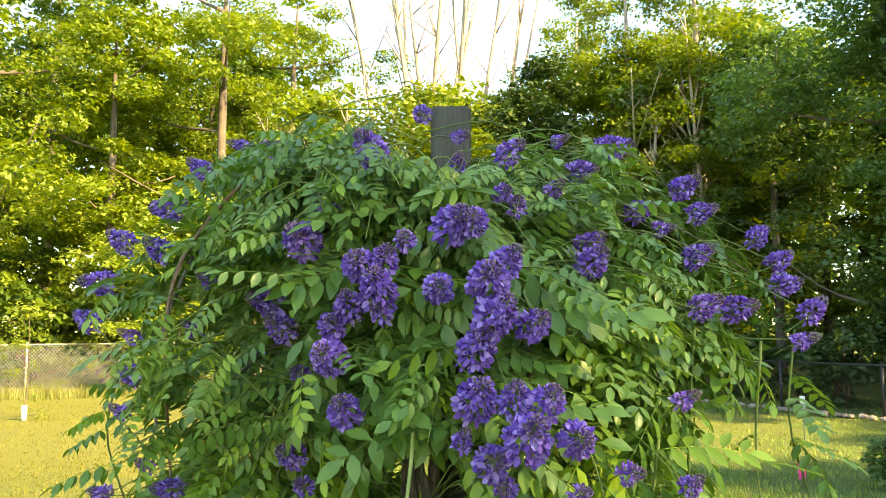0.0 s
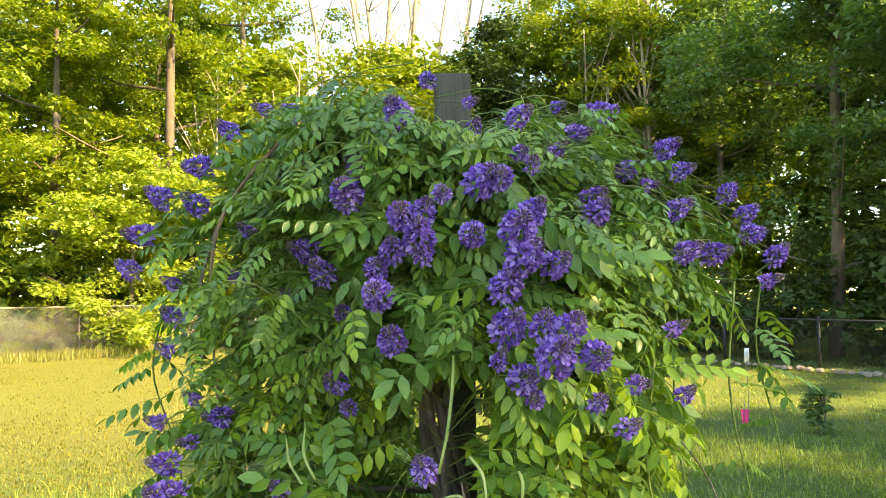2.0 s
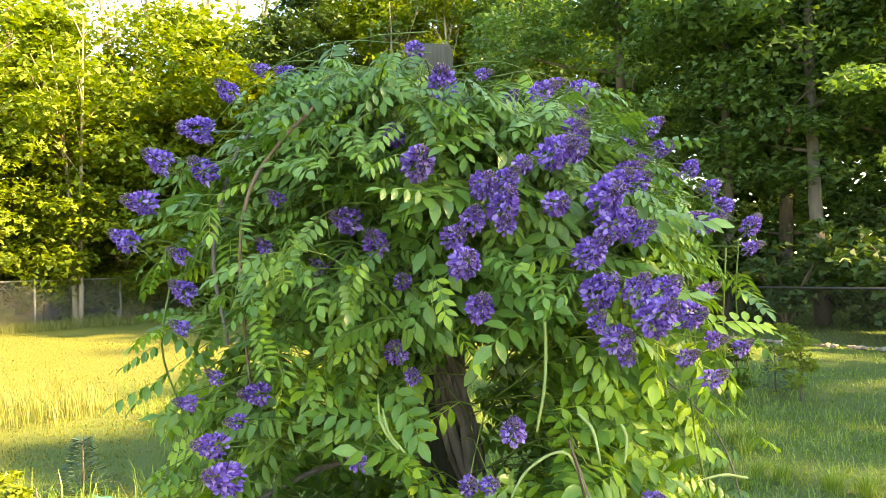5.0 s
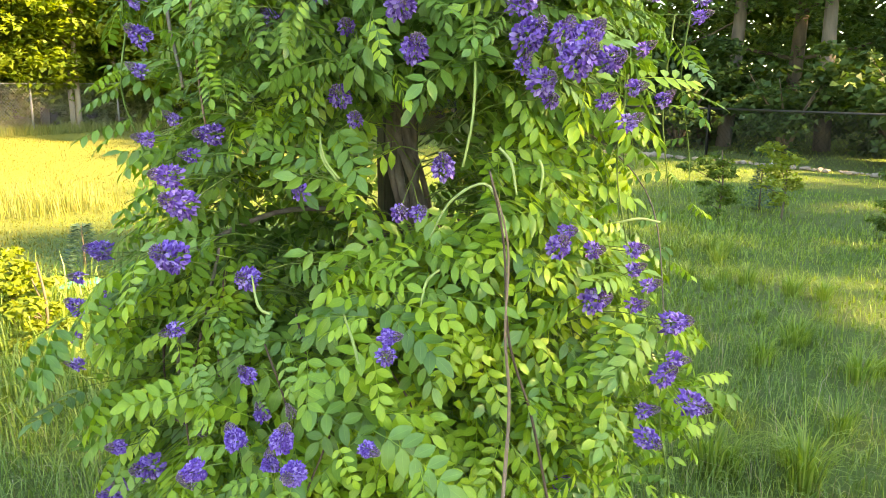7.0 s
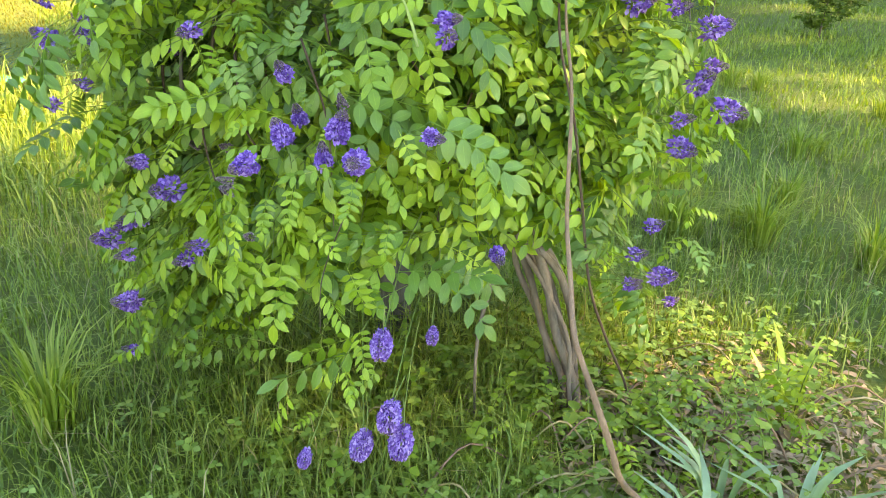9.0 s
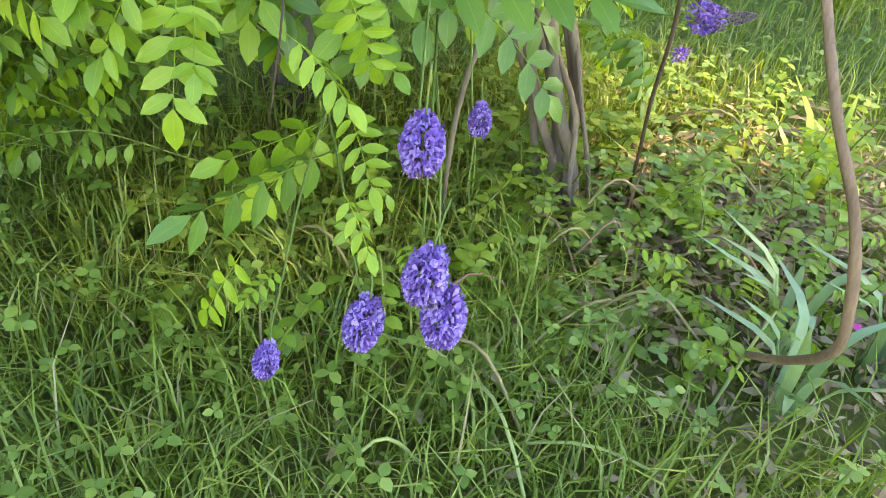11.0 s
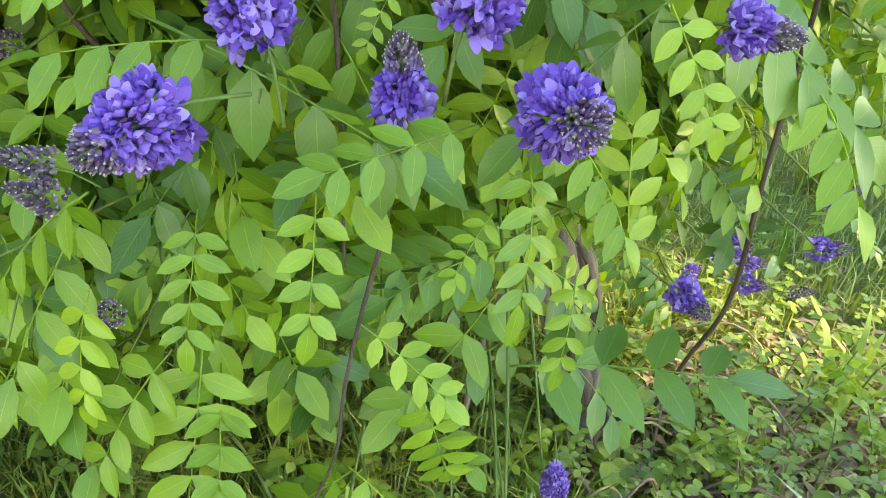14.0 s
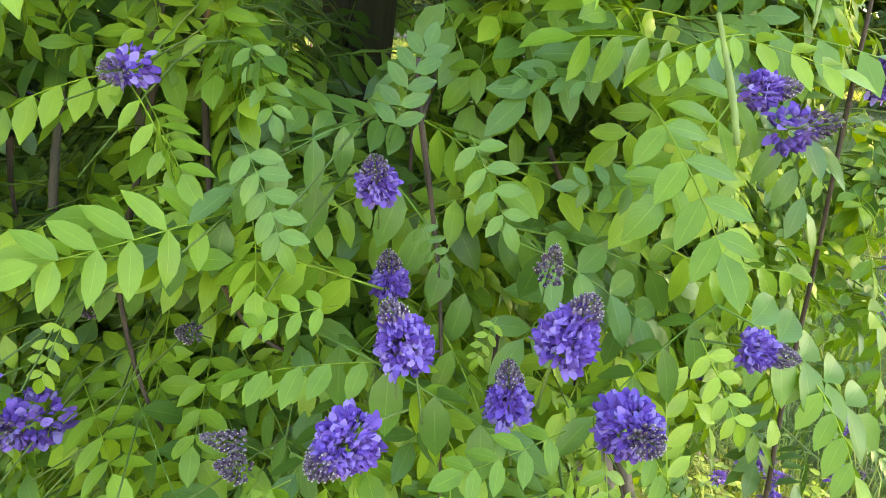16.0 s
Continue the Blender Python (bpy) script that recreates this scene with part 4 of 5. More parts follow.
def clear_of_heads(points, heads):
    """Whether a leaf keeps off the open side of every flower head."""
    return all(np.min(np.linalg.norm(heads - p, axis=1)) > 0.045 for p in points)


def build_foliage():
    r = np.random.default_rng(11)
    placed, stems = [], Mesh()
    heads = np.array([(x, y, z) for x, y, z, *_ in ZONES])
    outs = heads * np.array([1, 1, 0]) - AXIS
    outs = outs / np.linalg.norm(outs, axis=1)[:, None] + np.array([0, 0, 0.15])
    front = np.array([-0.1, -1.0, 0.08])
    heads = np.concatenate([heads + outs * s for s in (0.0, 0.05, 0.1, 0.15)] + [heads + front * s for s in (0.06, 0.12, 0.18, 0.24)])
    sprays = []
    for i in range(235):
        z = r.uniform(1.68, 1.98) if r.uniform() < 0.24 else r.uniform(0.25, 1.86)
        a = r.uniform(0, 2 * math.pi) if r.uniform() < 0.35 else -math.pi / 2 - 0.25 + r.normal(0, 0.85)
        sprays.append((z, a, r.uniform(0.8, 1.07), r.uniform(-0.7, 0.35)))
    for i in range(54):
        sprays.append((r.uniform(0.2, 1.1), r.uniform(2.75, 4.05), r.uniform(0.98, 1.2), r.uniform(-0.6, 0.2)))
    for i in range(34):
        sprays.append((r.uniform(1.45, 1.86), r.uniform(-0.85, 0.15), r.uniform(0.84, 1.0), r.uniform(-0.6, 0.2)))
    for i in range(2900):
        z, a, reach, hang = sprays[i % len(sprays)]
        z, a = z + r.normal(0, 0.055), a + r.normal(0, 0.13)
        R = shell_radius(z, a) * reach
        out = np.array([math.cos(a), math.sin(a), 0])
        side = np.array([-out[1], out[0], 0])
        deep = r.uniform(0.72, 1.0) if r.uniform() < 0.75 else r.uniform(0.4, 0.75)
        tip = AXIS + out * R * deep + np.array([0, 0, z])
        rise = 0.5 if z > 1.7 else 0.1
        root = AXIS + out * max(0.05, R * deep - r.uniform(0.2, 0.34)) + side * r.uniform(-0.14, 0.14) + np.array([0, 0, z - r.uniform(-0.1, 0.16)])
        mid = (root + tip) / 2 + np.array([0, 0, 0.05 + 0.05 * rise])
        line = smooth_line([root, mid, tip], 9)
        if not kept(tip) or not kept(mid) or (tip[1] > 0.15 and r.uniform() < 0.5):
            continue
        if tip[0] < -0.28 and 1.3 < z < 1.82 and r.uniform() < 0.5:
            continue
        if tip[0] < -0.15 and -0.75 < tip[1] < 0.2 and 0.85 < z < 1.38 and r.uniform() < 0.25:
            continue
        if tip[0] < 0.1 and tip[1] < 0.1 and 0.72 < z < 1.2 and r.uniform() < 0.25:
            continue
        before = len(placed)
        n = int(r.integers(4, 7)) + (2 if z > 1.35 else 0)
        for j in range(n):
            s = 0.25 + 0.75 * (j + r.uniform(0, 0.6)) / n
            p = line[min(8, int(s * 8))]
            t = unit(line[min(8, int(s * 8) + 1)] - line[max(0, int(s * 8) - 1)])
            k = 1 if j % 2 else -1
            d = unit(t * 0.5 + out * 0.35 + side * k * r.uniform(0.3, 1.0) + np.array([0, 0, hang + r.uniform(-0.3, 0.2)]))
            up = unit(np.array([0, 0, 0.75]) + out * (r.uniform(0.5, 1.2) if z < 1.35 else r.uniform(0.1, 0.8)) + r.uniform(-0.35, 0.35, 3))
            c = p + d * 0.08
            if not kept(c) or not kept(p + d * 0.15) or not clear_of_heads((p + d * 0.04, c, p + d * 0.12, p + d * 0.16), heads):
                continue
            front = out[1] < -0.3 and 0.55 < z < 1.2
            # Young share: partly growth, partly light put into colour, darker inside, paler in front.
            young = r.uniform() < (0.03 if deep < 0.75 else 0.1 if z > 1.5 else 0.28 if z > 1.3 else 0.8 if front else 0.5)
            placed.append((young, int(r.integers(6 if young else 10)), frame_of(d, up), p, r.uniform(0.72, 1.0) * (0.66 if z > 1.35 else 0.95), np.linalg.norm(c - np.array([-0.45, -0.92, 0.85]))))
        if len(placed) > before + 1:
            tube(stems, line, [0.0018, 0.0008], 3)
    for i in range(150):
        a, z = r.uniform(0, 2 * math.pi), r.uniform(0.25, 1.3)
        p = np.array([0.1 * math.cos(a), 0.1 * math.sin(a) - 0.02, z])
        d = unit(np.array([math.cos(a), math.sin(a), r.uniform(-1.0, 0.2)]))
        young = r.uniform() < 0.2
        if p[1] + d[1] * 0.15 > -0.21:
            placed.append((young, int(r.integers(6 if young else 10)), frame_of(d, unit((d[0], d[1], 0.8))), p, r.uniform(0.65, 0.95), 9.0))
    for x, y, z, kind, *_ in ZONES:
        out = unit(np.array([x, y, 0]) - AXIS)
        side = np.array([-out[1], out[0], 0])
        tip = np.array([x, y, z]) - out * 0.02
        root = tip - out * r.uniform(0.18, 0.3) + side * r.uniform(-0.1, 0.1) + np.array([0, 0, r.uniform(-0.1, 0.12) if kind != 'H' else 0.12])
        line = smooth_line([root, (root + tip) / 2 + np.array([0, 0, 0.03]), tip], 9)
        if kind != 'B' and np.linalg.norm(tip - np.array([-0.45, -0.92, 0.85])) > 0.3:
            tube(stems, line, [0.0016, 0.001], 4)
        for j in range(7 if kind != 'B' else 2):
            p = line[int(r.integers(2, 8))]
            d = unit(out * r.uniform(0.0, 0.6) + side * (1 if j % 2 else -1) * r.uniform(0.5, 1.0) + np.array([0, 0, r.uniform(-0.8, 0.25)]))
            up = unit(np.array([0, 0, 0.8]) + out * r.uniform(0.2, 0.9))
            young = r.uniform() < (0.1 if z > 1.45 else 0.5)
            c = p + d * 0.08
            if kept(c + (0, 0, 0.15 * (kind == 'H'))) and (kind == 'H' or kept(p + d * 0.15)) and clear_of_heads((p + d * 0.05, c, p + d * 0.12, p + d * 0.16), heads):
                placed.append((young, int(r.integers(6 if young else 10)), frame_of(d, up), p, r.uniform(0.75, 1.05), np.linalg.norm(c - np.array([-0.45, -0.92, 0.85]))))
    for bx, by, bz, tx, ty, tz, y, tent in LEAVES_A + LEAVES_B + LEAVES_C + LEAVES_D + LEAVES_E:
        p, q = np.array([bx, by, bz]), np.array([tx, ty, tz])
        up = np.array([0, 0, 1.0]) if tent else unit(np.array([-0.5, -0.55, 0.6]) + r.uniform(-0.45, 0.45, 3))
        placed.append((bool(y), int(r.integers(3 if y else 5)) * 2 + tent, frame_of(q - p, up), p, np.linalg.norm(q - p) / (0.155 if y else 0.17), 0.0))
    for x, y, z, reach in ((0.4, -0.5, 1.6, 0.75), (0.52, -0.46, 1.58, 0.6), (0.6, -0.4, 1.6, 0.45), (-0.62, -0.3, 1.55, 0.4), (0.3, -0.66, 1.45, 0.5), (0.34, -0.8, 1.0, 0.5), (-0.68, -0.1, 0.95, 0.5)):
        line = smooth_line([(x, y, z), (x - 0.02, y - 0.01, z - reach * 0.35), (x + 0.02, y, z - reach * 0.7), (x + 0.04, y + 0.01, z - reach)], 14)
        tube(stems, line, [0.0024, 0.0014], 4)
        for j in range(int(reach * 17)):
            p = line[int(r.integers(1, 14))]
            a = r.uniform(0, 2 * math.pi)
            d = unit(np.array([math.cos(a), math.sin(a), r.uniform(-0.6, 0.1)]))
            young = r.uniform() < 0.4
            placed.append((young, int(r.integers(6 if young else 10)), frame_of(d, (0, 0, 1.0)), p, r.uniform(0.45, 0.75), 9.0))
    for i in range(56):
        p = np.array([r.normal(0.5, 0.2), r.normal(-0.85, 0.15), r.uniform(0.03, 0.14)])
        a = r.uniform(0, 2 * math.pi)
        placed.append((True, int(r.integers(6)), frame_of((math.cos(a), math.sin(a), r.uniform(-0.1, 0.4)), (r.uniform(-0.3, 0.3), r.uniform(-0.3, 0.3), 1.0)), p, r.uniform(0.45, 0.75), 9.0))
    part("twig_mass", stems, wisteria, "thin green shoots", GREEN_STEM, "stuff")
    order = sorted(range(len(placed)), key=lambda i: placed[i][5])
    near, rest = order[:300], order[300:]
    shared = {(y, i): k.mesh("compound_leaf", LEAF_YOUNG if y else LEAF) for y, kinds in ((False, LEAF_KINDS), (True, YOUNG_KINDS)) for i, k in enumerate(kinds)}
    for i in near:
        y, k, q, p, s, _ = placed[i]
        ob = part("compound_leaf", shared[(y, k)], wisteria)
        ob.matrix_local = Matrix.Translation(p) @ Matrix(q.tolist()).to_4x4() @ Matrix.Diagonal((s, s, s, 1))
    joined = {False: Mesh(), True: Mesh()}
    packed = {key: (np.concatenate(m.v), np.concatenate(m.uv), m.f) for kinds, y in ((FAR_LEAF_KINDS, False), (FAR_YOUNG_KINDS, True)) for key, m in (((y, i), k) for i, k in enumerate(kinds))}
    for i in rest:
        y, k, q, p, s, _ = placed[i]
        v, uv, f = packed[(y, k)]
        m = joined[y]
        m.v.append((v * s) @ q.T + p)
        m.uv.append(uv)
        m.tone.append(np.full(len(v), r.uniform()))
        n = m.n
        m.f.extend([[a + n for a in face] for face in f])
        m.n += len(v)
    part("foliage", joined[False], wisteria, "dense mid-green pinnate foliage", LEAF, "stuff")
    part("young_foliage", joined[True], wisteria, "yellow-green young pinnate foliage", LEAF_YOUNG, "stuff")


build_foliage()

# ---- trees ----


def crown_mesh(seed, centres, spread, leaves, size, mat, flat=0.5):
    """Leaves in loose clumps about the ends of the limbs."""
    r = np.random.default_rng(seed)
    n = len(centres) * leaves
    c = np.repeat(np.asarray(centres), leaves, 0)
    rad = np.repeat(r.uniform(0.6, 1.25, len(centres)) * spread, leaves)[:, None]
    off = r.normal(0, 1, (n, 3))
    off /= np.linalg.norm(off, axis=1)[:, None]
    p = c + off * rad * (r.uniform(0.15, 1, n) ** 0.5)[:, None] * np.array([1, 1, 0.42])
    x = r.normal(0, 1, (n, 3))
    x[:, 2] *= 0.5
    x /= np.linalg.norm(x, axis=1)[:, None]
    up = r.normal(0, 0.4, (n, 3)) + np.array([0, 0, flat * 1.8]) + off * 0.5
    y = np.cross(up, x)
    y /= np.linalg.norm(y, axis=1)[:, None] + 1e-9
    s = (size * 1.22 * r.uniform(0.6, 1.3, n))[:, None]
    v = np.stack([p - x * s * 0.5 + y * s * 0.1, p + x * s * 0.35 + y * s * 0.38, p + x * s * 0.3 - y * s * 0.4], 1).reshape(-1, 3)
    k = np.arange(n) * 3
    m = Mesh()
    m.v, m.uv, m.f, m.n = [v], [np.full((len(v), 2), 0.5)], np.stack([k, k + 1, k + 2], 1).tolist(), len(v)
    return m.mesh("crown", mat)


def build_tree(seed, height, radius, base, mat, label, bark=TREE_BARK, limbs=9, clumps=120, leaves=230, size=0.115, spread=0.85):
    """A tree at the origin: tapered trunk, forked limbs, a loose crown with gaps."""
    r = np.random.default_rng(seed)
    tree = thing("tree", label, "tree", "trees of the woods")
    bow = r.uniform(-0.3, 0.3, 2)
    trunk = [(bow[0] * s * (1 - s) * 3, bow[1] * s * (1 - s) * 3, height * 0.86 * s - 0.1) for s in np.linspace(0, 1, 12)]
    tr = height * 0.0095
    part("trunk", tube(Mesh(), trunk, [tr * 1.5, tr * 1.05, tr * 0.8, tr * 0.25], 9, 0.06), tree, "rough tapered trunk", bark)
    centres = []
    for i in range(limbs):
        s = base + (0.95 - base) * (i + r.uniform(0, 0.7)) / limbs
        p0 = np.array(trunk[min(11, int(s * 11))])
        a = i * 2.4 + r.uniform(-0.4, 0.4)
        reach = radius * (0.55 + 0.5 * math.sin(math.pi * min(1, (s - base) / (1.02 - base) * 0.75 + 0.25))) * r.uniform(0.75, 1.1)
        rise = reach * r.uniform(0.25, 0.7)
        d = np.array([math.cos(a), math.sin(a), 0])
        line = smooth_line([p0, p0 + d * reach * 0.5 + (0, 0, rise * 0.3), p0 + d * reach + (0, 0, rise)], 8)
        part("limb", tube(Mesh(), line, [tr * 0.42, tr * 0.22, 0.012], 6, 0.1), tree, mat=bark)
        for j in range(clumps // limbs):
            u = r.uniform(0.3, 1.08)
            q = line[min(7, int(u * 7))]
            centres.append(q + r.normal(0, 1, 3) * np.array([0.28, 0.28, 0.22]) * radius * (0.5 + 0.5 * u))
    for j in range(14):
        a, u = r.uniform(0, 6.28), r.uniform(0, 1)
        centres.append(np.array(trunk[-1]) + np.array([math.cos(a) * radius * 0.4 * (1 - u * 0.7), math.sin(a) * radius * 0.4 * (1 - u * 0.7), height * (0.16 * u - 0.08)]))
    part("crown", crown_mesh(seed + 50, centres, spread, leaves, size, mat), tree, "loose leafy crown with gaps")
    return tree


def build_bush(seed, height, radius, mat, label, group="", leaves=90, size=0.09, clumps=26):
    r = np.random.default_rng(seed)
    bush = thing("bush", label, "bush", group)
    centres = []
    for i in range(6):
        a = i * 1.05 + r.uniform(-0.3, 0.3)
        end = np.array([math.cos(a) * radius * 0.7, math.sin(a) * radius * 0.7, height * r.uniform(0.6, 0.95)])
        part("stem", tube(Mesh(), smooth_line([(0, 0, -0.05), end * np.array([0.35, 0.35, 0.5]), end], 6), [0.025 * height, 0.006], 5), bush, mat=TREE_BARK)
        for j in range(clumps // 6):
            centres.append(end * np.array([1, 1, 1]) * r.uniform(0.35, 1.05) + r.normal(0, 0.16, 3) * radius)
    part("leaves", crown_mesh(seed + 9, centres, radius * 0.34, leaves, size, mat), bush)
    return bush


def stand(ob, spots, seed):
    """Sets the thing at the first spot (x, y, scale) and copies at the others, each turned its own way."""
    r = np.random.default_rng(seed)
    for i, (x, y, s) in enumerate(spots):
        m = Matrix.Translation((x, y, 0)) @ Matrix.Rotation(r.uniform(0, 6.28), 4, 'Z') @ Matrix.Diagonal((s, s, s * r.uniform(0.94, 1.06), 1))
        if i == 0:
            ob.matrix_basis = m
        else:
            copy_thing(ob, m)


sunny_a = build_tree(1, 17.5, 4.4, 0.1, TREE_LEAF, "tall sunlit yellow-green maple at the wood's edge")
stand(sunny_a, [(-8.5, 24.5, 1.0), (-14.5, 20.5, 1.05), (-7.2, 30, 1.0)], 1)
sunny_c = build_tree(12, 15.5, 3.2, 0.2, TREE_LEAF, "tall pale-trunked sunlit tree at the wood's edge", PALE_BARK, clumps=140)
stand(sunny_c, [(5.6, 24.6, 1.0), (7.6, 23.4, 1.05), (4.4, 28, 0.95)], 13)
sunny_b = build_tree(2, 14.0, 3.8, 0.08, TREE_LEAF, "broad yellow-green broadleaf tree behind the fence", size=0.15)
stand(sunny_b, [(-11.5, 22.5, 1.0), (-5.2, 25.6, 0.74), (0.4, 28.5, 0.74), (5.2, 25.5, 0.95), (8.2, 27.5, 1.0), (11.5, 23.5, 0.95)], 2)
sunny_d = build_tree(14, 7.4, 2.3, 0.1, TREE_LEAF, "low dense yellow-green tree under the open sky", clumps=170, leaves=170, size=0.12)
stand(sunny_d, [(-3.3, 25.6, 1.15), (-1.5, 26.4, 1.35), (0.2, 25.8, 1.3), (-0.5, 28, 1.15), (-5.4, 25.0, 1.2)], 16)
back_a = build_tree(3, 14.0, 3.6, 0.2, BUSH_LEAF, "tall green forest tree in the second row")
stand(back_a, [(-11, 31, 1.2), (-17, 29, 1.2), (23, 15, 1.0)], 3)
pale_tree = build_tree(15, 6.8, 2.6, 0.12, LIGHT_LEAF, "low spreading pale-green tree beside the fence", clumps=170, leaves=150, size=0.13, spread=0.8)
stand(pale_tree, [(-8.6, 20.9, 0.95)], 17)
dark_a = build_tree(4, 13.5, 3.7, 0.13, DARK_LEAF, "oak at the edge of the woods, coloured dark as in shade", clumps=110, leaves=230, size=0.115)
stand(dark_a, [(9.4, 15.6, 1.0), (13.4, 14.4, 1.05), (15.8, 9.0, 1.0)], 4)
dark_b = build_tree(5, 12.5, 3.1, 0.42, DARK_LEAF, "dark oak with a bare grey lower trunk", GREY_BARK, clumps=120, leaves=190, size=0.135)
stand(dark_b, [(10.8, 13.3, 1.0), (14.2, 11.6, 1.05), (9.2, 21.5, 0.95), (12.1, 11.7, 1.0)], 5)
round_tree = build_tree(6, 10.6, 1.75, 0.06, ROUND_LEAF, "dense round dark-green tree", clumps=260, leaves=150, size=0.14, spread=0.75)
stand(round_tree, [(2.45, 20.5, 1.0)], 6)


def build_bare_tree(seed, height, stems, lean, label):
    r = np.random.default_rng(seed)
    tree = thing("bare_tree", label, "dead tree", "bleached bare trees")
    for i in range(stems):
        a = r.uniform(0, 6.28)
        top = np.array([math.cos(a) * lean, math.sin(a) * lean, height * r.uniform(0.8, 1.0)])
        line = smooth_line([(0.12 * math.cos(a), 0.12 * math.sin(a), -0.1), top * np.array([0.3, 0.3, 0.35]), top * np.array([0.7, 0.6, 0.7]), top], 14)
        part("stem", tube(Mesh(), line, [0.09, 0.065, 0.04, 0.015], 7, 0.08), tree, "bleached bare stem", PALE_BARK)
        for j in range(9):
            p = line[int(r.integers(6, 13))]
            d = np.array([r.uniform(-1, 1), r.uniform(-1, 1), r.uniform(0.4, 1.5)]) * height * r.uniform(0.07, 0.17)
            part("twig", tube(Mesh(), smooth_line([p, p + d * 0.5 + (0, 0, 0.05), p + d], 6), [0.025, 0.014, 0.006], 5), tree, mat=PALE_BARK)
    return tree


stand(build_bare_tree(1, 14.5, 5, 2.6, "cluster of bleached leafless trunks against the sky"), [(0.6, 31.0, 1.35), (-2.4, 32.5, 1.3), (-0.9, 30.5, 1.2)], 7)
stand(build_bare_tree(2, 9.0, 2, 0.7, "pale dead tree with a broken top"), [(-4.2, 23.4, 1.0), (-6.5, 22.4, 0.9), (-3.2, 25.4, 1.3), (5.6, 23.5, 1.25), (7.6, 22.5, 1.3)], 8)

# unseen trees, added beside and behind; thin crowns shade the plant and right lawn
shade = build_tree(9, 12.0, 3.4, 0.3, BUSH_LEAF, "unseen thin-crowned tree added beyond the lawn", clumps=88, leaves=78, size=0.22)
stand(shade, [(10.9, -7.6, 1.0), (14.8, -4.5, 1.05), (14.5, -12.5, 1.1), (9.5, -11.5, 1.0), (19, -1.5, 0.8), (15.5, -0.5, 0.9), (6.5, -17, 1.0), (21, -5.5, 1.0), (-4, -20, 1.0), (-12, -16, 1.0), (-18, -8, 1.0), (-22, 2, 1.0)], 9)


def build_forest():
    """The deep woods behind the first trees, lower where the sky opens."""
    r = np.random.default_rng(21)
    # Light is put into the leaf colour: yellow as sunlit, green as shaded.
    for name, a0, a1, lo, hi, mat, label in (("far_woods", -85, -10, 13, 18, TREE_LEAF, "sunlit far woods"), ("far_woods", -12, 12, 9, 11.5, TREE_LEAF, "low distant woods under the open sky"), ("far_woods", 9, 24, 9, 14, TREE_LEAF, "woods coloured as sunlit beyond the dark trees"), ("far_woods", 24, 85, 10, 14, BUSH_LEAF, "woods coloured a deep shaded green")):
        n = int((a1 - a0) * 26)
        a = np.radians(r.uniform(a0, a1, n))
        dist = r.uniform(34, 44, n) * np.where(np.degrees(a) > 30, 0.75, 1.0)
        z = r.uniform(0, 1, n) * r.uniform(lo, hi, n)
        c = np.stack([np.sin(a) * dist, np.cos(a) * dist, z], 1)
        tagged(new(name, crown_mesh(31, c, 1.5, 28, 0.5, mat)), label, "woods", kind="stuff")


build_forest()

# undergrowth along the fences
under = build_bush(1, 1.9, 1.3, SHADE_LEAF, "leafy undergrowth behind the fence, coloured dark as in shade", "undergrowth", 110, 0.13, 36)
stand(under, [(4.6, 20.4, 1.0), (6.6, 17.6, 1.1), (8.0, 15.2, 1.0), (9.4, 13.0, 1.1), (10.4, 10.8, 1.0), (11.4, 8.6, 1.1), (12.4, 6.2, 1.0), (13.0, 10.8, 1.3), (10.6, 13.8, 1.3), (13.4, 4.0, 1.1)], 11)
under_b = build_bush(2, 1.7, 1.2, BUSH_LEAF, "leafy green undergrowth at the wood's edge", "undergrowth", 110, 0.13, 36)
stand(under_b, [(0.5, 24.5, 1.2), (-1.8, 26.6, 1.3), (-4.2, 26.6, 1.5), (-7.0, 24.4, 1.4), (-9.8, 22.6, 1.3), (-12.6, 20.4, 1.3), (-15.4, 18.6, 1.2), (-18.5, 16.4, 1.3), (2.2, 22.5, 1.2), (4.2, 20, 1.4), (-22, 13.5, 1.4), (0.5, 29, 1.6)], 12)

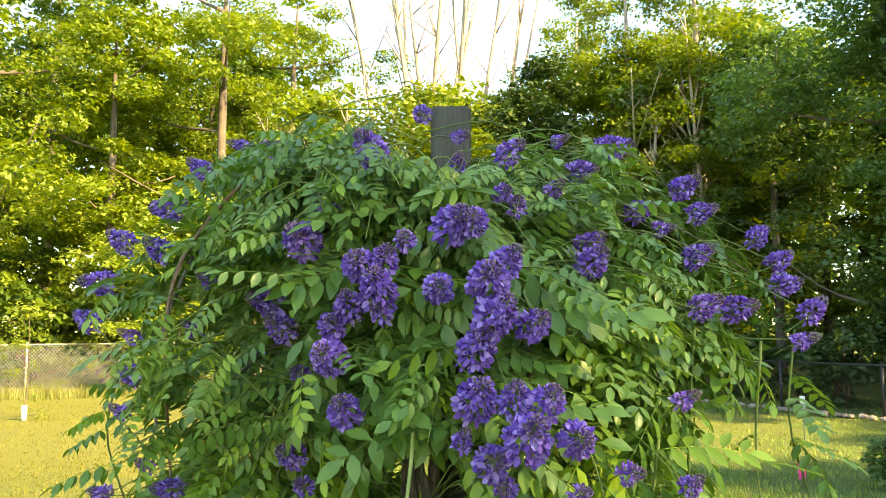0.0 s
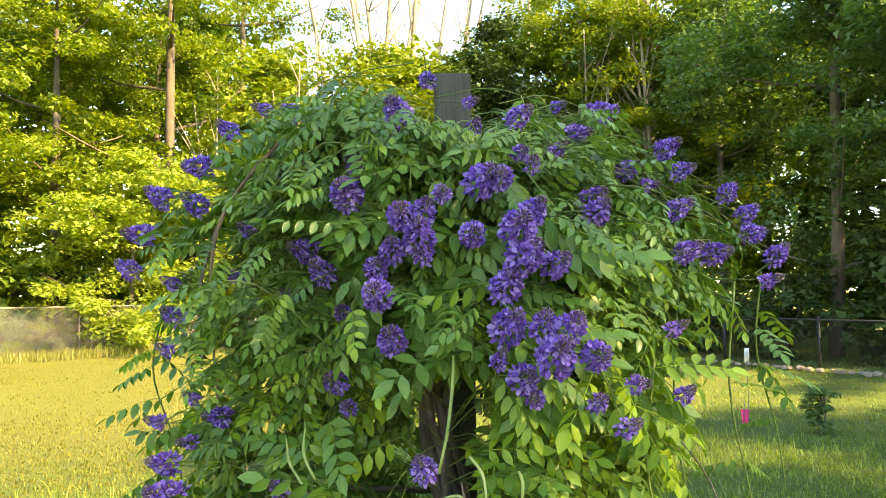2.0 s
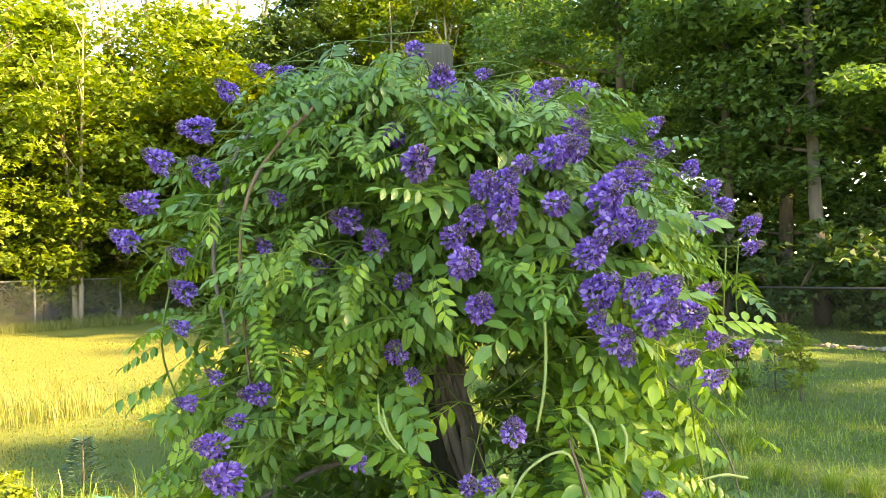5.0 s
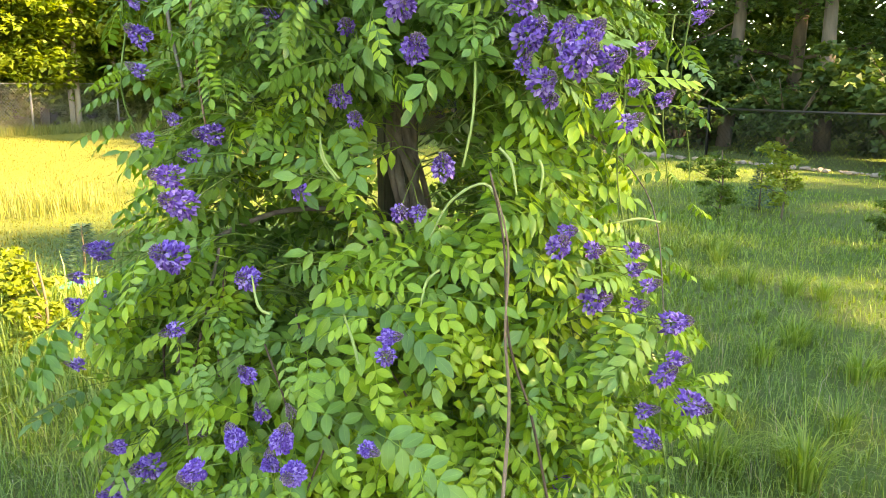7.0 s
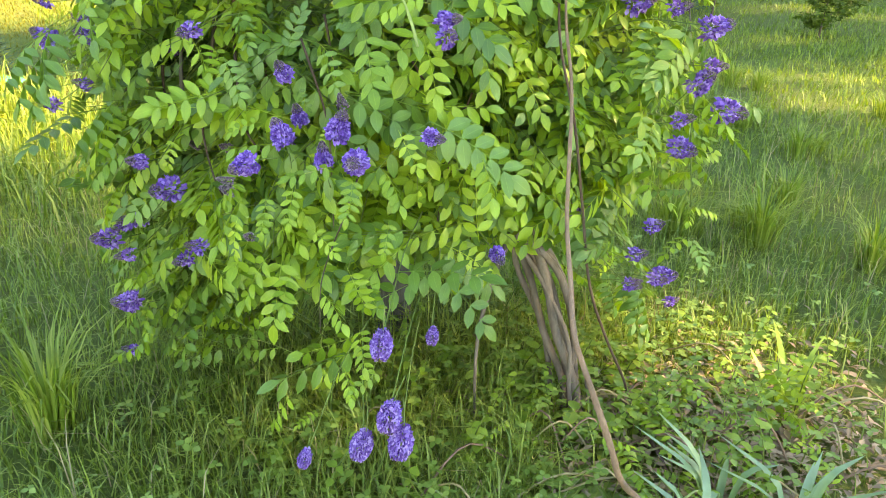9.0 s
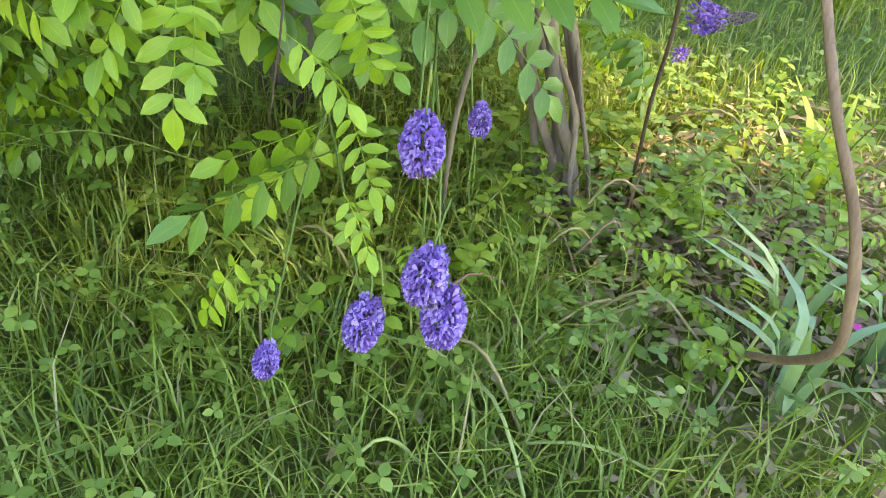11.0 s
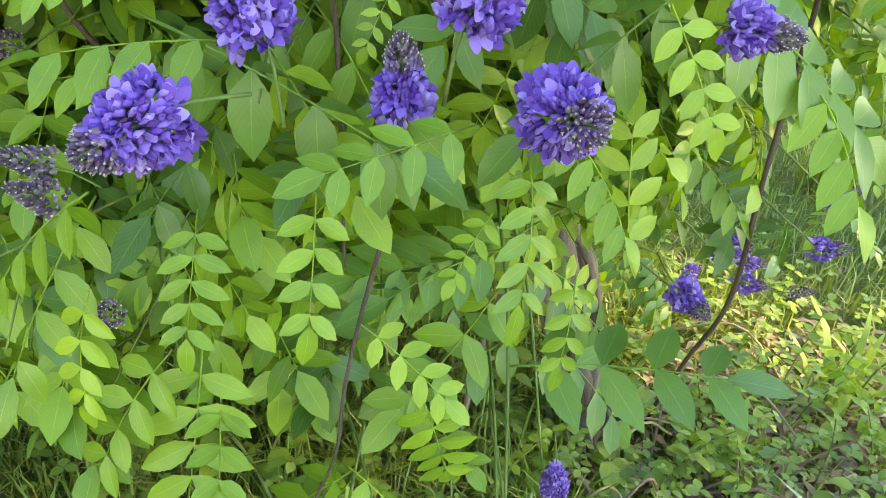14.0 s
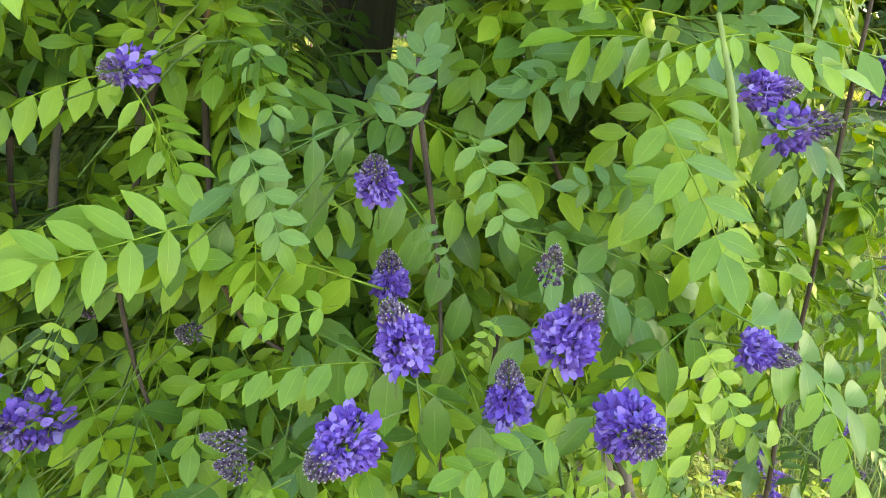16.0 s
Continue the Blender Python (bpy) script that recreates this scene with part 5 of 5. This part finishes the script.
# ---- fences ----


def build_fence(points, height, label, frame_mat, wire):
    """Chain-link fence along a line: posts, top rail and a netting of crossed wires."""
    fence = thing("chain_link_fence", label, "fence")
    net = Mesh()
    for (x0, y0), (x1, y1) in zip(points, points[1:]):
        a, b = np.array([x0, y0, 0.0]), np.array([x1, y1, 0.0])
        length = np.linalg.norm(b - a)
        d = (b - a) / length
        nrm = np.array([-d[1], d[0], 0])
        up = np.array([0, 0, 1.0])
        part("top_rail", tube(Mesh(), [a + up * height, (a + b) / 2 + up * height, b + up * height], [0.021], 6), fence, mat=frame_mat)
        k = max(1, round(length / 2.6))
        for i in range(k + 1):
            p = a + d * length * i / k
            post = part("fence_post", tube(Mesh(), [p - up * 0.1, p + up * (height + 0.03)], [0.03], 7), fence, mat=frame_mat)
            part("post_cap", tube(Mesh(), [p + up * (height + 0.03), p + up * (height + 0.05), p + up * (height + 0.065)], [0.036, 0.03, 0.01], 7), post, mat=frame_mat)
        step = 0.085
        for i in range(int(length / step)):
            for sgn in (-1, 1):
                s0 = i * step
                s1 = s0 + sgn * height * 0.8
                t0, t1 = 0.0, 1.0
                if s1 > length:
                    t1 = (length - s0) / (s1 - s0)
                if s1 < 0:
                    t1 = s0 / (s0 - s1)
                p, q = a + d * s0 + up * 0.03, a + d * (s0 + (s1 - s0) * t1) + up * (0.03 + (height - 0.05) * t1)
                w = unit(np.cross(q - p, nrm)) * wire
                o = nrm * 0.004 * sgn
                net.add([p - w + o, p + w + o, q + w + o, q - w + o], [[0, 1, 2, 3]])
    part("wire_netting", net, fence, "woven wire netting", frame_mat, "stuff")


build_fence([(-22, 11.5), (-9.5, 19.8), (-1.0, 25.4)], 1.3, "old grey chain-link fence before the sunlit trees", PALE_WIRE, 0.0032)
build_fence([(12.0, 2.0), (9.9, 7.3), (8.6, 10.8), (5.4, 16.6), (1.0, 24.5)], 0.96, "black chain-link fence along the dark woods", BLACK_STEEL, 0.0022)


def build_edging():
    """A low row of stones at the foot of the fence."""
    r = np.random.default_rng(3)
    row = thing("stone_edging", "low row of pale pinkish rough stones at the fence foot", "stone edging", kind="structure")
    way = smooth_line([(11.6, 2.0, 0), (9.6, 7.3, 0), (8.3, 10.8, 0), (5.1, 16.4, 0)], 190)
    kinds = []
    for s in range(6):
        rr = np.random.default_rng(s)
        bm = bmesh.new()
        bmesh.ops.create_icosphere(bm, subdivisions=1, radius=1)
        for v in bm.verts:
            v.co = Vector(v.co) * rr.uniform(0.75, 1.1)
        me = bpy.data.meshes.new("stone")
        bm.to_mesh(me)
        bm.free()
        me.materials.append(STONE)
        kinds.append(me)
    for i, p in enumerate(way):
        big = r.uniform(0.6, 1.5) if i < 130 else r.uniform(0.9, 2.2)
        ob = part("stone", kinds[i % 6], row)
        ob.matrix_local = Matrix.Translation((p[0] + r.uniform(-0.1, 0.1), p[1] + r.uniform(-0.1, 0.1), 0.03)) @ Matrix.Rotation(r.uniform(0, 3), 4, 'Z') @ Matrix.Diagonal((0.06 * big, 0.045 * big, 0.035 * big, 1))


build_edging()

# ---- smaller plants and things on the lawn ----


def grass_clump(label, at, n, h, width=0.003, mat=GRASS, name="grass_clump", seed=1, single=True):
    r = np.random.default_rng(seed)
    clump = thing(name, label, "grass tuft", at=(at[0], at[1], 0))
    m = Mesh()
    for i in range(n):
        a, hh = r.uniform(0, 6.28), h * r.uniform(0.55, 1.1)
        d = np.array([math.cos(a), math.sin(a), 0])
        reach = hh * r.uniform(0.15, 0.75)
        p = d * r.uniform(0, 0.06) + np.array([0, 0, -0.01])
        line = smooth_line([p, p + d * reach * 0.3 + (0, 0, hh * 0.6), p + d * reach + (0, 0, hh * r.uniform(0.55, 1.0))], 6)
        s = np.array([-d[1], d[0], 0])
        w = width * np.array([0.8, 1, 0.95, 0.8, 0.5, 0.08]) * r.uniform(0.7, 1.3)
        v = np.concatenate([line - s * w[:, None], line + s * w[:, None]])
        strip = [[k, k + 6, k + 7, k + 1] for k in range(5)]
        if single:
            part("blade", Mesh().add(v, strip), clump, mat=mat)
        else:
            m.add(v, strip)
    if m.n:
        part("tuft", m, clump, "", mat, "stuff")
    return clump


grass_clump("arching broad-bladed grass plant with drooping leaf tips", (0.76, -0.82), 9, 0.24, 0.0085, WEED, "broad_grass", 12)
grass_clump("tall arching tuft of green grass", (-0.93, -0.2), 130, 0.34, seed=1)
grass_clump("tall tuft of grass beside the climber", (-1.15, 0.15), 90, 0.3, seed=2)
grass_clump("tall tuft of grass in the lawn", (1.5, 0.05), 130, 0.32, seed=3)
grass_clump("tall tuft of grass in the lawn", (1.25, 0.25), 90, 0.26, seed=4)
grass_clump("tall tuft of grass in the lawn", (1.75, -0.25), 90, 0.28, seed=5)


def lawn_tufts():
    r = np.random.default_rng(15)
    first = grass_clump("low dark-green grass tuft in the lawn", (1.3, 0.7), 80, 0.2, 0.0026, name="lawn_tuft", seed=6, single=False)
    for i in range(38):
        x, y, s = r.uniform(0.8, 3.8), r.uniform(-0.6, 3.6), r.uniform(0.7, 1.25)
        copy_thing(first, Matrix.Translation((x, y, 0)) @ Matrix.Rotation(r.uniform(0, 6.28), 4, 'Z') @ Matrix.Diagonal((s, s, s, 1)))


lawn_tufts()


def iris(at, seed, n=8, h=0.34):
    r = np.random.default_rng(seed)
    plant = thing("iris_plant", "fan of blue-green sword-shaped iris leaves", "garden plant", at=(at[0], at[1], 0))
    for i in range(n):
        a = r.uniform(0, 6.28)
        d = np.array([math.cos(a), math.sin(a), 0])
        hh = h * r.uniform(0.6, 1.1)
        line = smooth_line([d * 0.02, d * 0.05 + (0, 0, hh * 0.6), d * hh * r.uniform(0.3, 1.0) + (0, 0, hh * r.uniform(0.6, 1.0))], 7)
        s = np.array([-d[1], d[0], 0])
        w = 0.0085 * np.array([1, 1, 1, 0.95, 0.8, 0.5, 0.05])[:, None]
        v = np.concatenate([line - s * w, line + d * 0.003, line + s * w])
        part("sword_leaf", Mesh().add(v, [[k + o, k + 7 + o, k + 8 + o, k + 1 + o] for k in range(6) for o in (0, 7)]), plant, mat=BLUE_GREEN)


iris((0.24, -1.12), 1, 9, 0.24)
iris((0.34, -1.04), 2, 8, 0.24)
iris((0.43, -1.16), 3, 9, 0.27)


def build_cover():
    """Clover and small weeds at the plant's foot."""
    r = np.random.default_rng(9)
    m = Mesh()
    v0, f0, uv0 = leaflet_shape(1, 0.75, 0.12, 0.15, 4)
    for i in range(1500):
        if i < 1000:
            x, y = r.normal(0.42, 0.33), r.normal(-0.6, 0.28)
        else:
            x, y = r.normal(-0.25, 0.35), r.normal(-0.5, 0.35)
        h = r.uniform(0.015, 0.16)
        a = r.uniform(0, 6.28)
        s = r.uniform(0.008, 0.022)
        for j in range(3):
            g = a + j * 2.09
            q = frame_of((math.cos(g), math.sin(g), r.uniform(-0.1, 0.3)), (r.uniform(-0.3, 0.3), r.uniform(-0.3, 0.3), 1))
            m.add((v0 * s) @ q.T + (x, y, h), f0, uv0)
    tagged(new("ground_cover", m.mesh("ground_cover", COVER)), "low clover and small-leaved weeds round the stems", "ground cover", kind="stuff")


build_cover()


def dandelion(at, seed):
    r = np.random.default_rng(seed)
    plant = thing("broadleaf_weed", "rosette of toothed dark-green weed leaves in the grass", "weed", "broadleaf weeds", at=(at[0], at[1], 0))
    for i in range(8):
        a = i * 0.8 + r.uniform(-0.2, 0.2)
        q = frame_of((math.cos(a), math.sin(a), r.uniform(0.2, 0.7)), (0, 0, 1))
        v, f, uv = leaflet_shape(r.uniform(0.1, 0.17), 0.035, 0.15, 0.35, 9)
        v[3::6, 1] *= 0.55
        v[5::6, 1] *= 0.55
        part("leaf", Mesh().add(v @ q.T + (0, 0, 0.01), f, uv), plant, mat=COVER)


def weed_sprig(seed, h, n, size, name="weed_sprig"):
    """A thin upright stem with pairs of rounded leaves."""
    r = np.random.default_rng(seed)
    plant = thing(name, "leafy yellow-green weed sprig among the grass", "weed", "weed sprigs")
    bend = r.uniform(-0.4, 0.4, 2) * h
    line = smooth_line([(0, 0, -0.01), (bend[0] * 0.3, bend[1] * 0.3, h * 0.55), (bend[0], bend[1], h)], 9)
    part("stem", tube(Mesh(), line, [0.0022, 0.0012], 5), plant, mat=GREEN_STEM)
    for i in range(n):
        p = line[min(8, int(1 + 8 * i / n))]
        for k in (0, 1):
            a = i * 1.4 + k * 3.14 + r.uniform(-0.5, 0.5)
            s = size * r.uniform(0.7, 1.2)
            v, f, uv = leaflet_shape(s, s * 0.68, 0.15, 0.3, 5)
            q = frame_of((math.cos(a), math.sin(a), r.uniform(0.0, 0.6)), (r.uniform(-0.3, 0.3), r.uniform(-0.3, 0.3), 1))
            part("leaf", Mesh().add(v @ q.T + p, f, uv), plant, mat=WEED)
    return plant


def build_weeds():
    r = np.random.default_rng(8)
    for seed, h, n, size in ((1, 0.16, 6, 0.034), (2, 0.22, 7, 0.03), (3, 0.1, 4, 0.04), (4, 0.27, 8, 0.026)):
        spots = []
        for i in range(15):
            x, y = r.normal(0.48, 0.24), r.normal(-0.72, 0.22)
            if i % 5 == 0:
                x, y = r.uniform(-0.5, 0.1), r.uniform(-0.85, -0.3)
            spots.append((x, y, r.uniform(0.7, 1.15)))
        stand(weed_sprig(seed, h, n, size), spots, seed + 30)
    m = Mesh()
    v0, f0, uv0 = leaflet_shape(1, 0.4, 0.4, 0.2, 3)
    for i in range(3600):
        x, y = r.normal(0.58, 0.3), r.normal(-0.88, 0.28)
        a = r.uniform(0, 6.28)
        q = frame_of((math.cos(a), math.sin(a), r.uniform(-0.2, 0.4)), (r.uniform(-0.6, 0.6), r.uniform(-0.6, 0.6), 1))
        m.add((v0 * r.uniform(0.012, 0.045)) @ q.T + (x, y, r.uniform(0.004, 0.05)), f0, uv0)
    tagged(new("leaf_litter", m.mesh("leaf_litter", LITTER)), "brown dry leaf litter and bark bits", "leaf litter", kind="stuff")


build_weeds()
for i, at in enumerate([(-0.1, -0.8), (0.02, -0.72), (-0.42, -0.5), (0.12, -0.86), (-0.3, -0.3)]):
    dandelion(at, i)


def straws():
    r = np.random.default_rng(4)
    for i in range(40):
        straw = thing("straw_stem", "pale dry stem lying in the grass", "straw", "dry stems")
        x, y, a = r.uniform(-0.35, 0.85), r.uniform(-1.15, -0.55), r.uniform(0, 6.28)
        n = r.uniform(0.12, 0.36)
        line = smooth_line([(x, y, 0), (x + math.cos(a) * n * 0.5, y + math.sin(a) * n * 0.5, r.uniform(0.05, 0.14)), (x + math.cos(a) * n, y + math.sin(a) * n, r.uniform(0.0, 0.08))], 10)
        part("stem", tube(Mesh(), line, [0.003, 0.0022], 5), straw, mat=(DRY, TWIG_RED, DRY, SHOOT)[i % 4])


straws()


def sapling(at, h, mat, label, seed, bark=TREE_BARK):
    r = np.random.default_rng(seed)
    plant = thing("sapling", label, "sapling", at=(at[0], at[1], 0))
    part("trunk", tube(Mesh(), smooth_line([(0, 0, -0.05), (0.03, 0, h * 0.5), (0, 0.02, h)], 8), [0.012, 0.005], 6), plant, mat=bark)
    c = [np.array([r.normal(0, h * 0.17), r.normal(0, h * 0.17), r.uniform(0.08, 1.0) * h]) for _ in range(22)]
    for q in c[:7]:
        part("twig", tube(Mesh(), [(0, 0, q[2] * 0.7), q * np.array([0.6, 0.6, 0.9]), q], [0.005, 0.003], 4), plant, mat=bark)
    part("leaves", crown_mesh(seed, c, h * 0.15, 90, 0.035, mat), plant)


sapling((5.3, 4.75), 0.8, YELLOW_LEAF, "young yellow-green sapling on the lawn", 1)
sapling((4.7, 5.0), 0.75, BUSH_LEAF, "thin leafy sapling on the lawn", 2)
sapling((-8.0, 12.2), 1.9, TREE_LEAF, "slim young tree in a white guard tube", 3)
sapling((5.5, 3.5), 0.7, BUSH_LEAF, "weedy green sapling in the grass", 4)
sapling((-1.38, 2.35), 0.5, YELLOW_LEAF, "yellow-green weedy bush beside the lawn", 5)
sapling((-1.62, 2.7), 0.5, YELLOW_LEAF, "leafy weed by the lawn", 6)
sapling((4.2, 6.3), 0.55, DARK_LEAF, "small dark bush on the lawn", 7)
sapling((-6.6, 22.3), 1.9, YELLOW_LEAF, "slim yellow-green sapling by the fence", 8)


def spruce(at, h, seed):
    r = np.random.default_rng(seed)
    plant = thing("young_spruce", "small blue-green spruce seedling on the lawn", "conifer", at=(at[0], at[1], 0))
    part("trunk", tube(Mesh(), [(0, 0, -0.03), (0, 0, h)], [0.014, 0.004], 6), plant, mat=TREE_BARK)
    m = Mesh()
    for i in range(900):
        s = r.uniform(0.05, 1)
        a = r.uniform(0, 6.28)
        rr = h * 0.38 * (1 - s) * r.uniform(0.2, 1) + 0.02
        p = np.array([math.cos(a) * rr, math.sin(a) * rr, s * h])
        q = frame_of((math.cos(a), math.sin(a), 0.4), (r.uniform(-1, 1), r.uniform(-1, 1), 1))
        v, f, uv = leaflet_shape(0.06, 0.01, 0.1, 0.1, 3)
        m.add(v @ q.T + p, f, uv)
    part("needles", m, plant, mat=SPRUCE)


spruce((5.5, 5.35), 0.5, 1)
spruce((-1.4, 4.0), 0.4, 2)


def lawn_things():
    stake = thing("wooden_stake", "thin pale wooden stake standing in the lawn", "stake", at=(6.3, 6.2, 0))
    part("rod", tube(Mesh(), [(0, 0, -0.1), (0.02, 0, 0.3), (0.03, 0, 0.64)], [0.012, 0.011], 6, 0.06), stake, mat=CUT_WOOD)
    flag = thing("marker_ribbon", "pink marking ribbon on a thin wire in the lawn", "marker", at=(3.4, 6.4, 0))
    part("wire", tube(Mesh(), [(0, 0, -0.05), (0, 0, 0.34)], [0.004], 5), flag, mat=GALV)
    ribbon = [(x, 0.012 * math.sin(9 * z + x * 30), z) for z in (0.1, 0.15, 0.21, 0.27) for x in (-0.035, 0.0, 0.04)]
    part("ribbon", Mesh().add(ribbon, [[i * 3 + k, i * 3 + k + 1, i * 3 + k + 4, i * 3 + k + 3] for i in range(3) for k in range(2)]), flag, "crumpled pink ribbon", PINK)
    tag = thing("plant_tag", "thin wire stake with a small white tag", "plant tag", at=(3.48, 6.5, 0))
    part("wire", tube(Mesh(), [(0, 0, -0.05), (0.005, 0, 0.4), (0, 0, 0.8)], [0.004], 5), tag, mat=GALV)
    part("label_plate", box(Mesh(), (-0.028, -0.008, 0.76), (0.028, -0.004, 0.92), 0.0015), tag, "plain white plastic plate", WHITE_TUBE)
    tube_guard = thing("tree_guard", "white plastic guard tube round a young tree", "tree guard", at=(-8.0, 12.2, 0))
    part("sleeve", tube(Mesh(), [(0, 0, 0), (0.0, 0, 0.3)], [0.05], 9), tube_guard, mat=WHITE_TUBE)
    cloth = thing("plastic_sheet", "crumpled mint-green plastic sheet lying in the grass", "plastic sheet", at=(-1.35, 3.7, 0))
    r = np.random.default_rng(2)
    v = [(x * 0.055 + r.uniform(-0.02, 0.02), y * 0.04, 0.03 + 0.07 * r.uniform() * (1 - abs(x) / 4)) for y in range(-2, 3) for x in range(-3, 4)]
    part("sheet", Mesh().add(v, [[j * 7 + i, j * 7 + i + 1, (j + 1) * 7 + i + 1, (j + 1) * 7 + i] for j in range(4) for i in range(6)]), cloth, mat=MINT)
    hoop = thing("garden_hoop", "thin pale metal hoop standing behind the fence", "hoop", at=(-7.9, 23.2, 0))
    part("arch", tube(Mesh(), [(1.05 * math.cos(a), 0.6 * math.cos(a), 2.0 * math.sin(a)) for a in np.linspace(0, math.pi, 24)], [0.02], 6), hoop, mat=GALV)
    flower = thing("pink_flower", "small magenta flower in the grass", "flower", at=(0.44, -1.1, 0))
    part("stalk", tube(Mesh(), [(0, 0, 0), (0.005, 0, 0.06)], [0.0015], 4), flower, mat=SHOOT)
    for i in range(5):
        v, f, uv = leaflet_shape(0.012, 0.009, 0.1, 0.1, 4)
        a = i * 1.257
        part("petal", Mesh().add(v @ frame_of((math.cos(a), math.sin(a), 0.3), (0, 0, 1)).T + (0.005, 0, 0.06), f, uv), flower, mat=PINK_PETAL)


lawn_things()
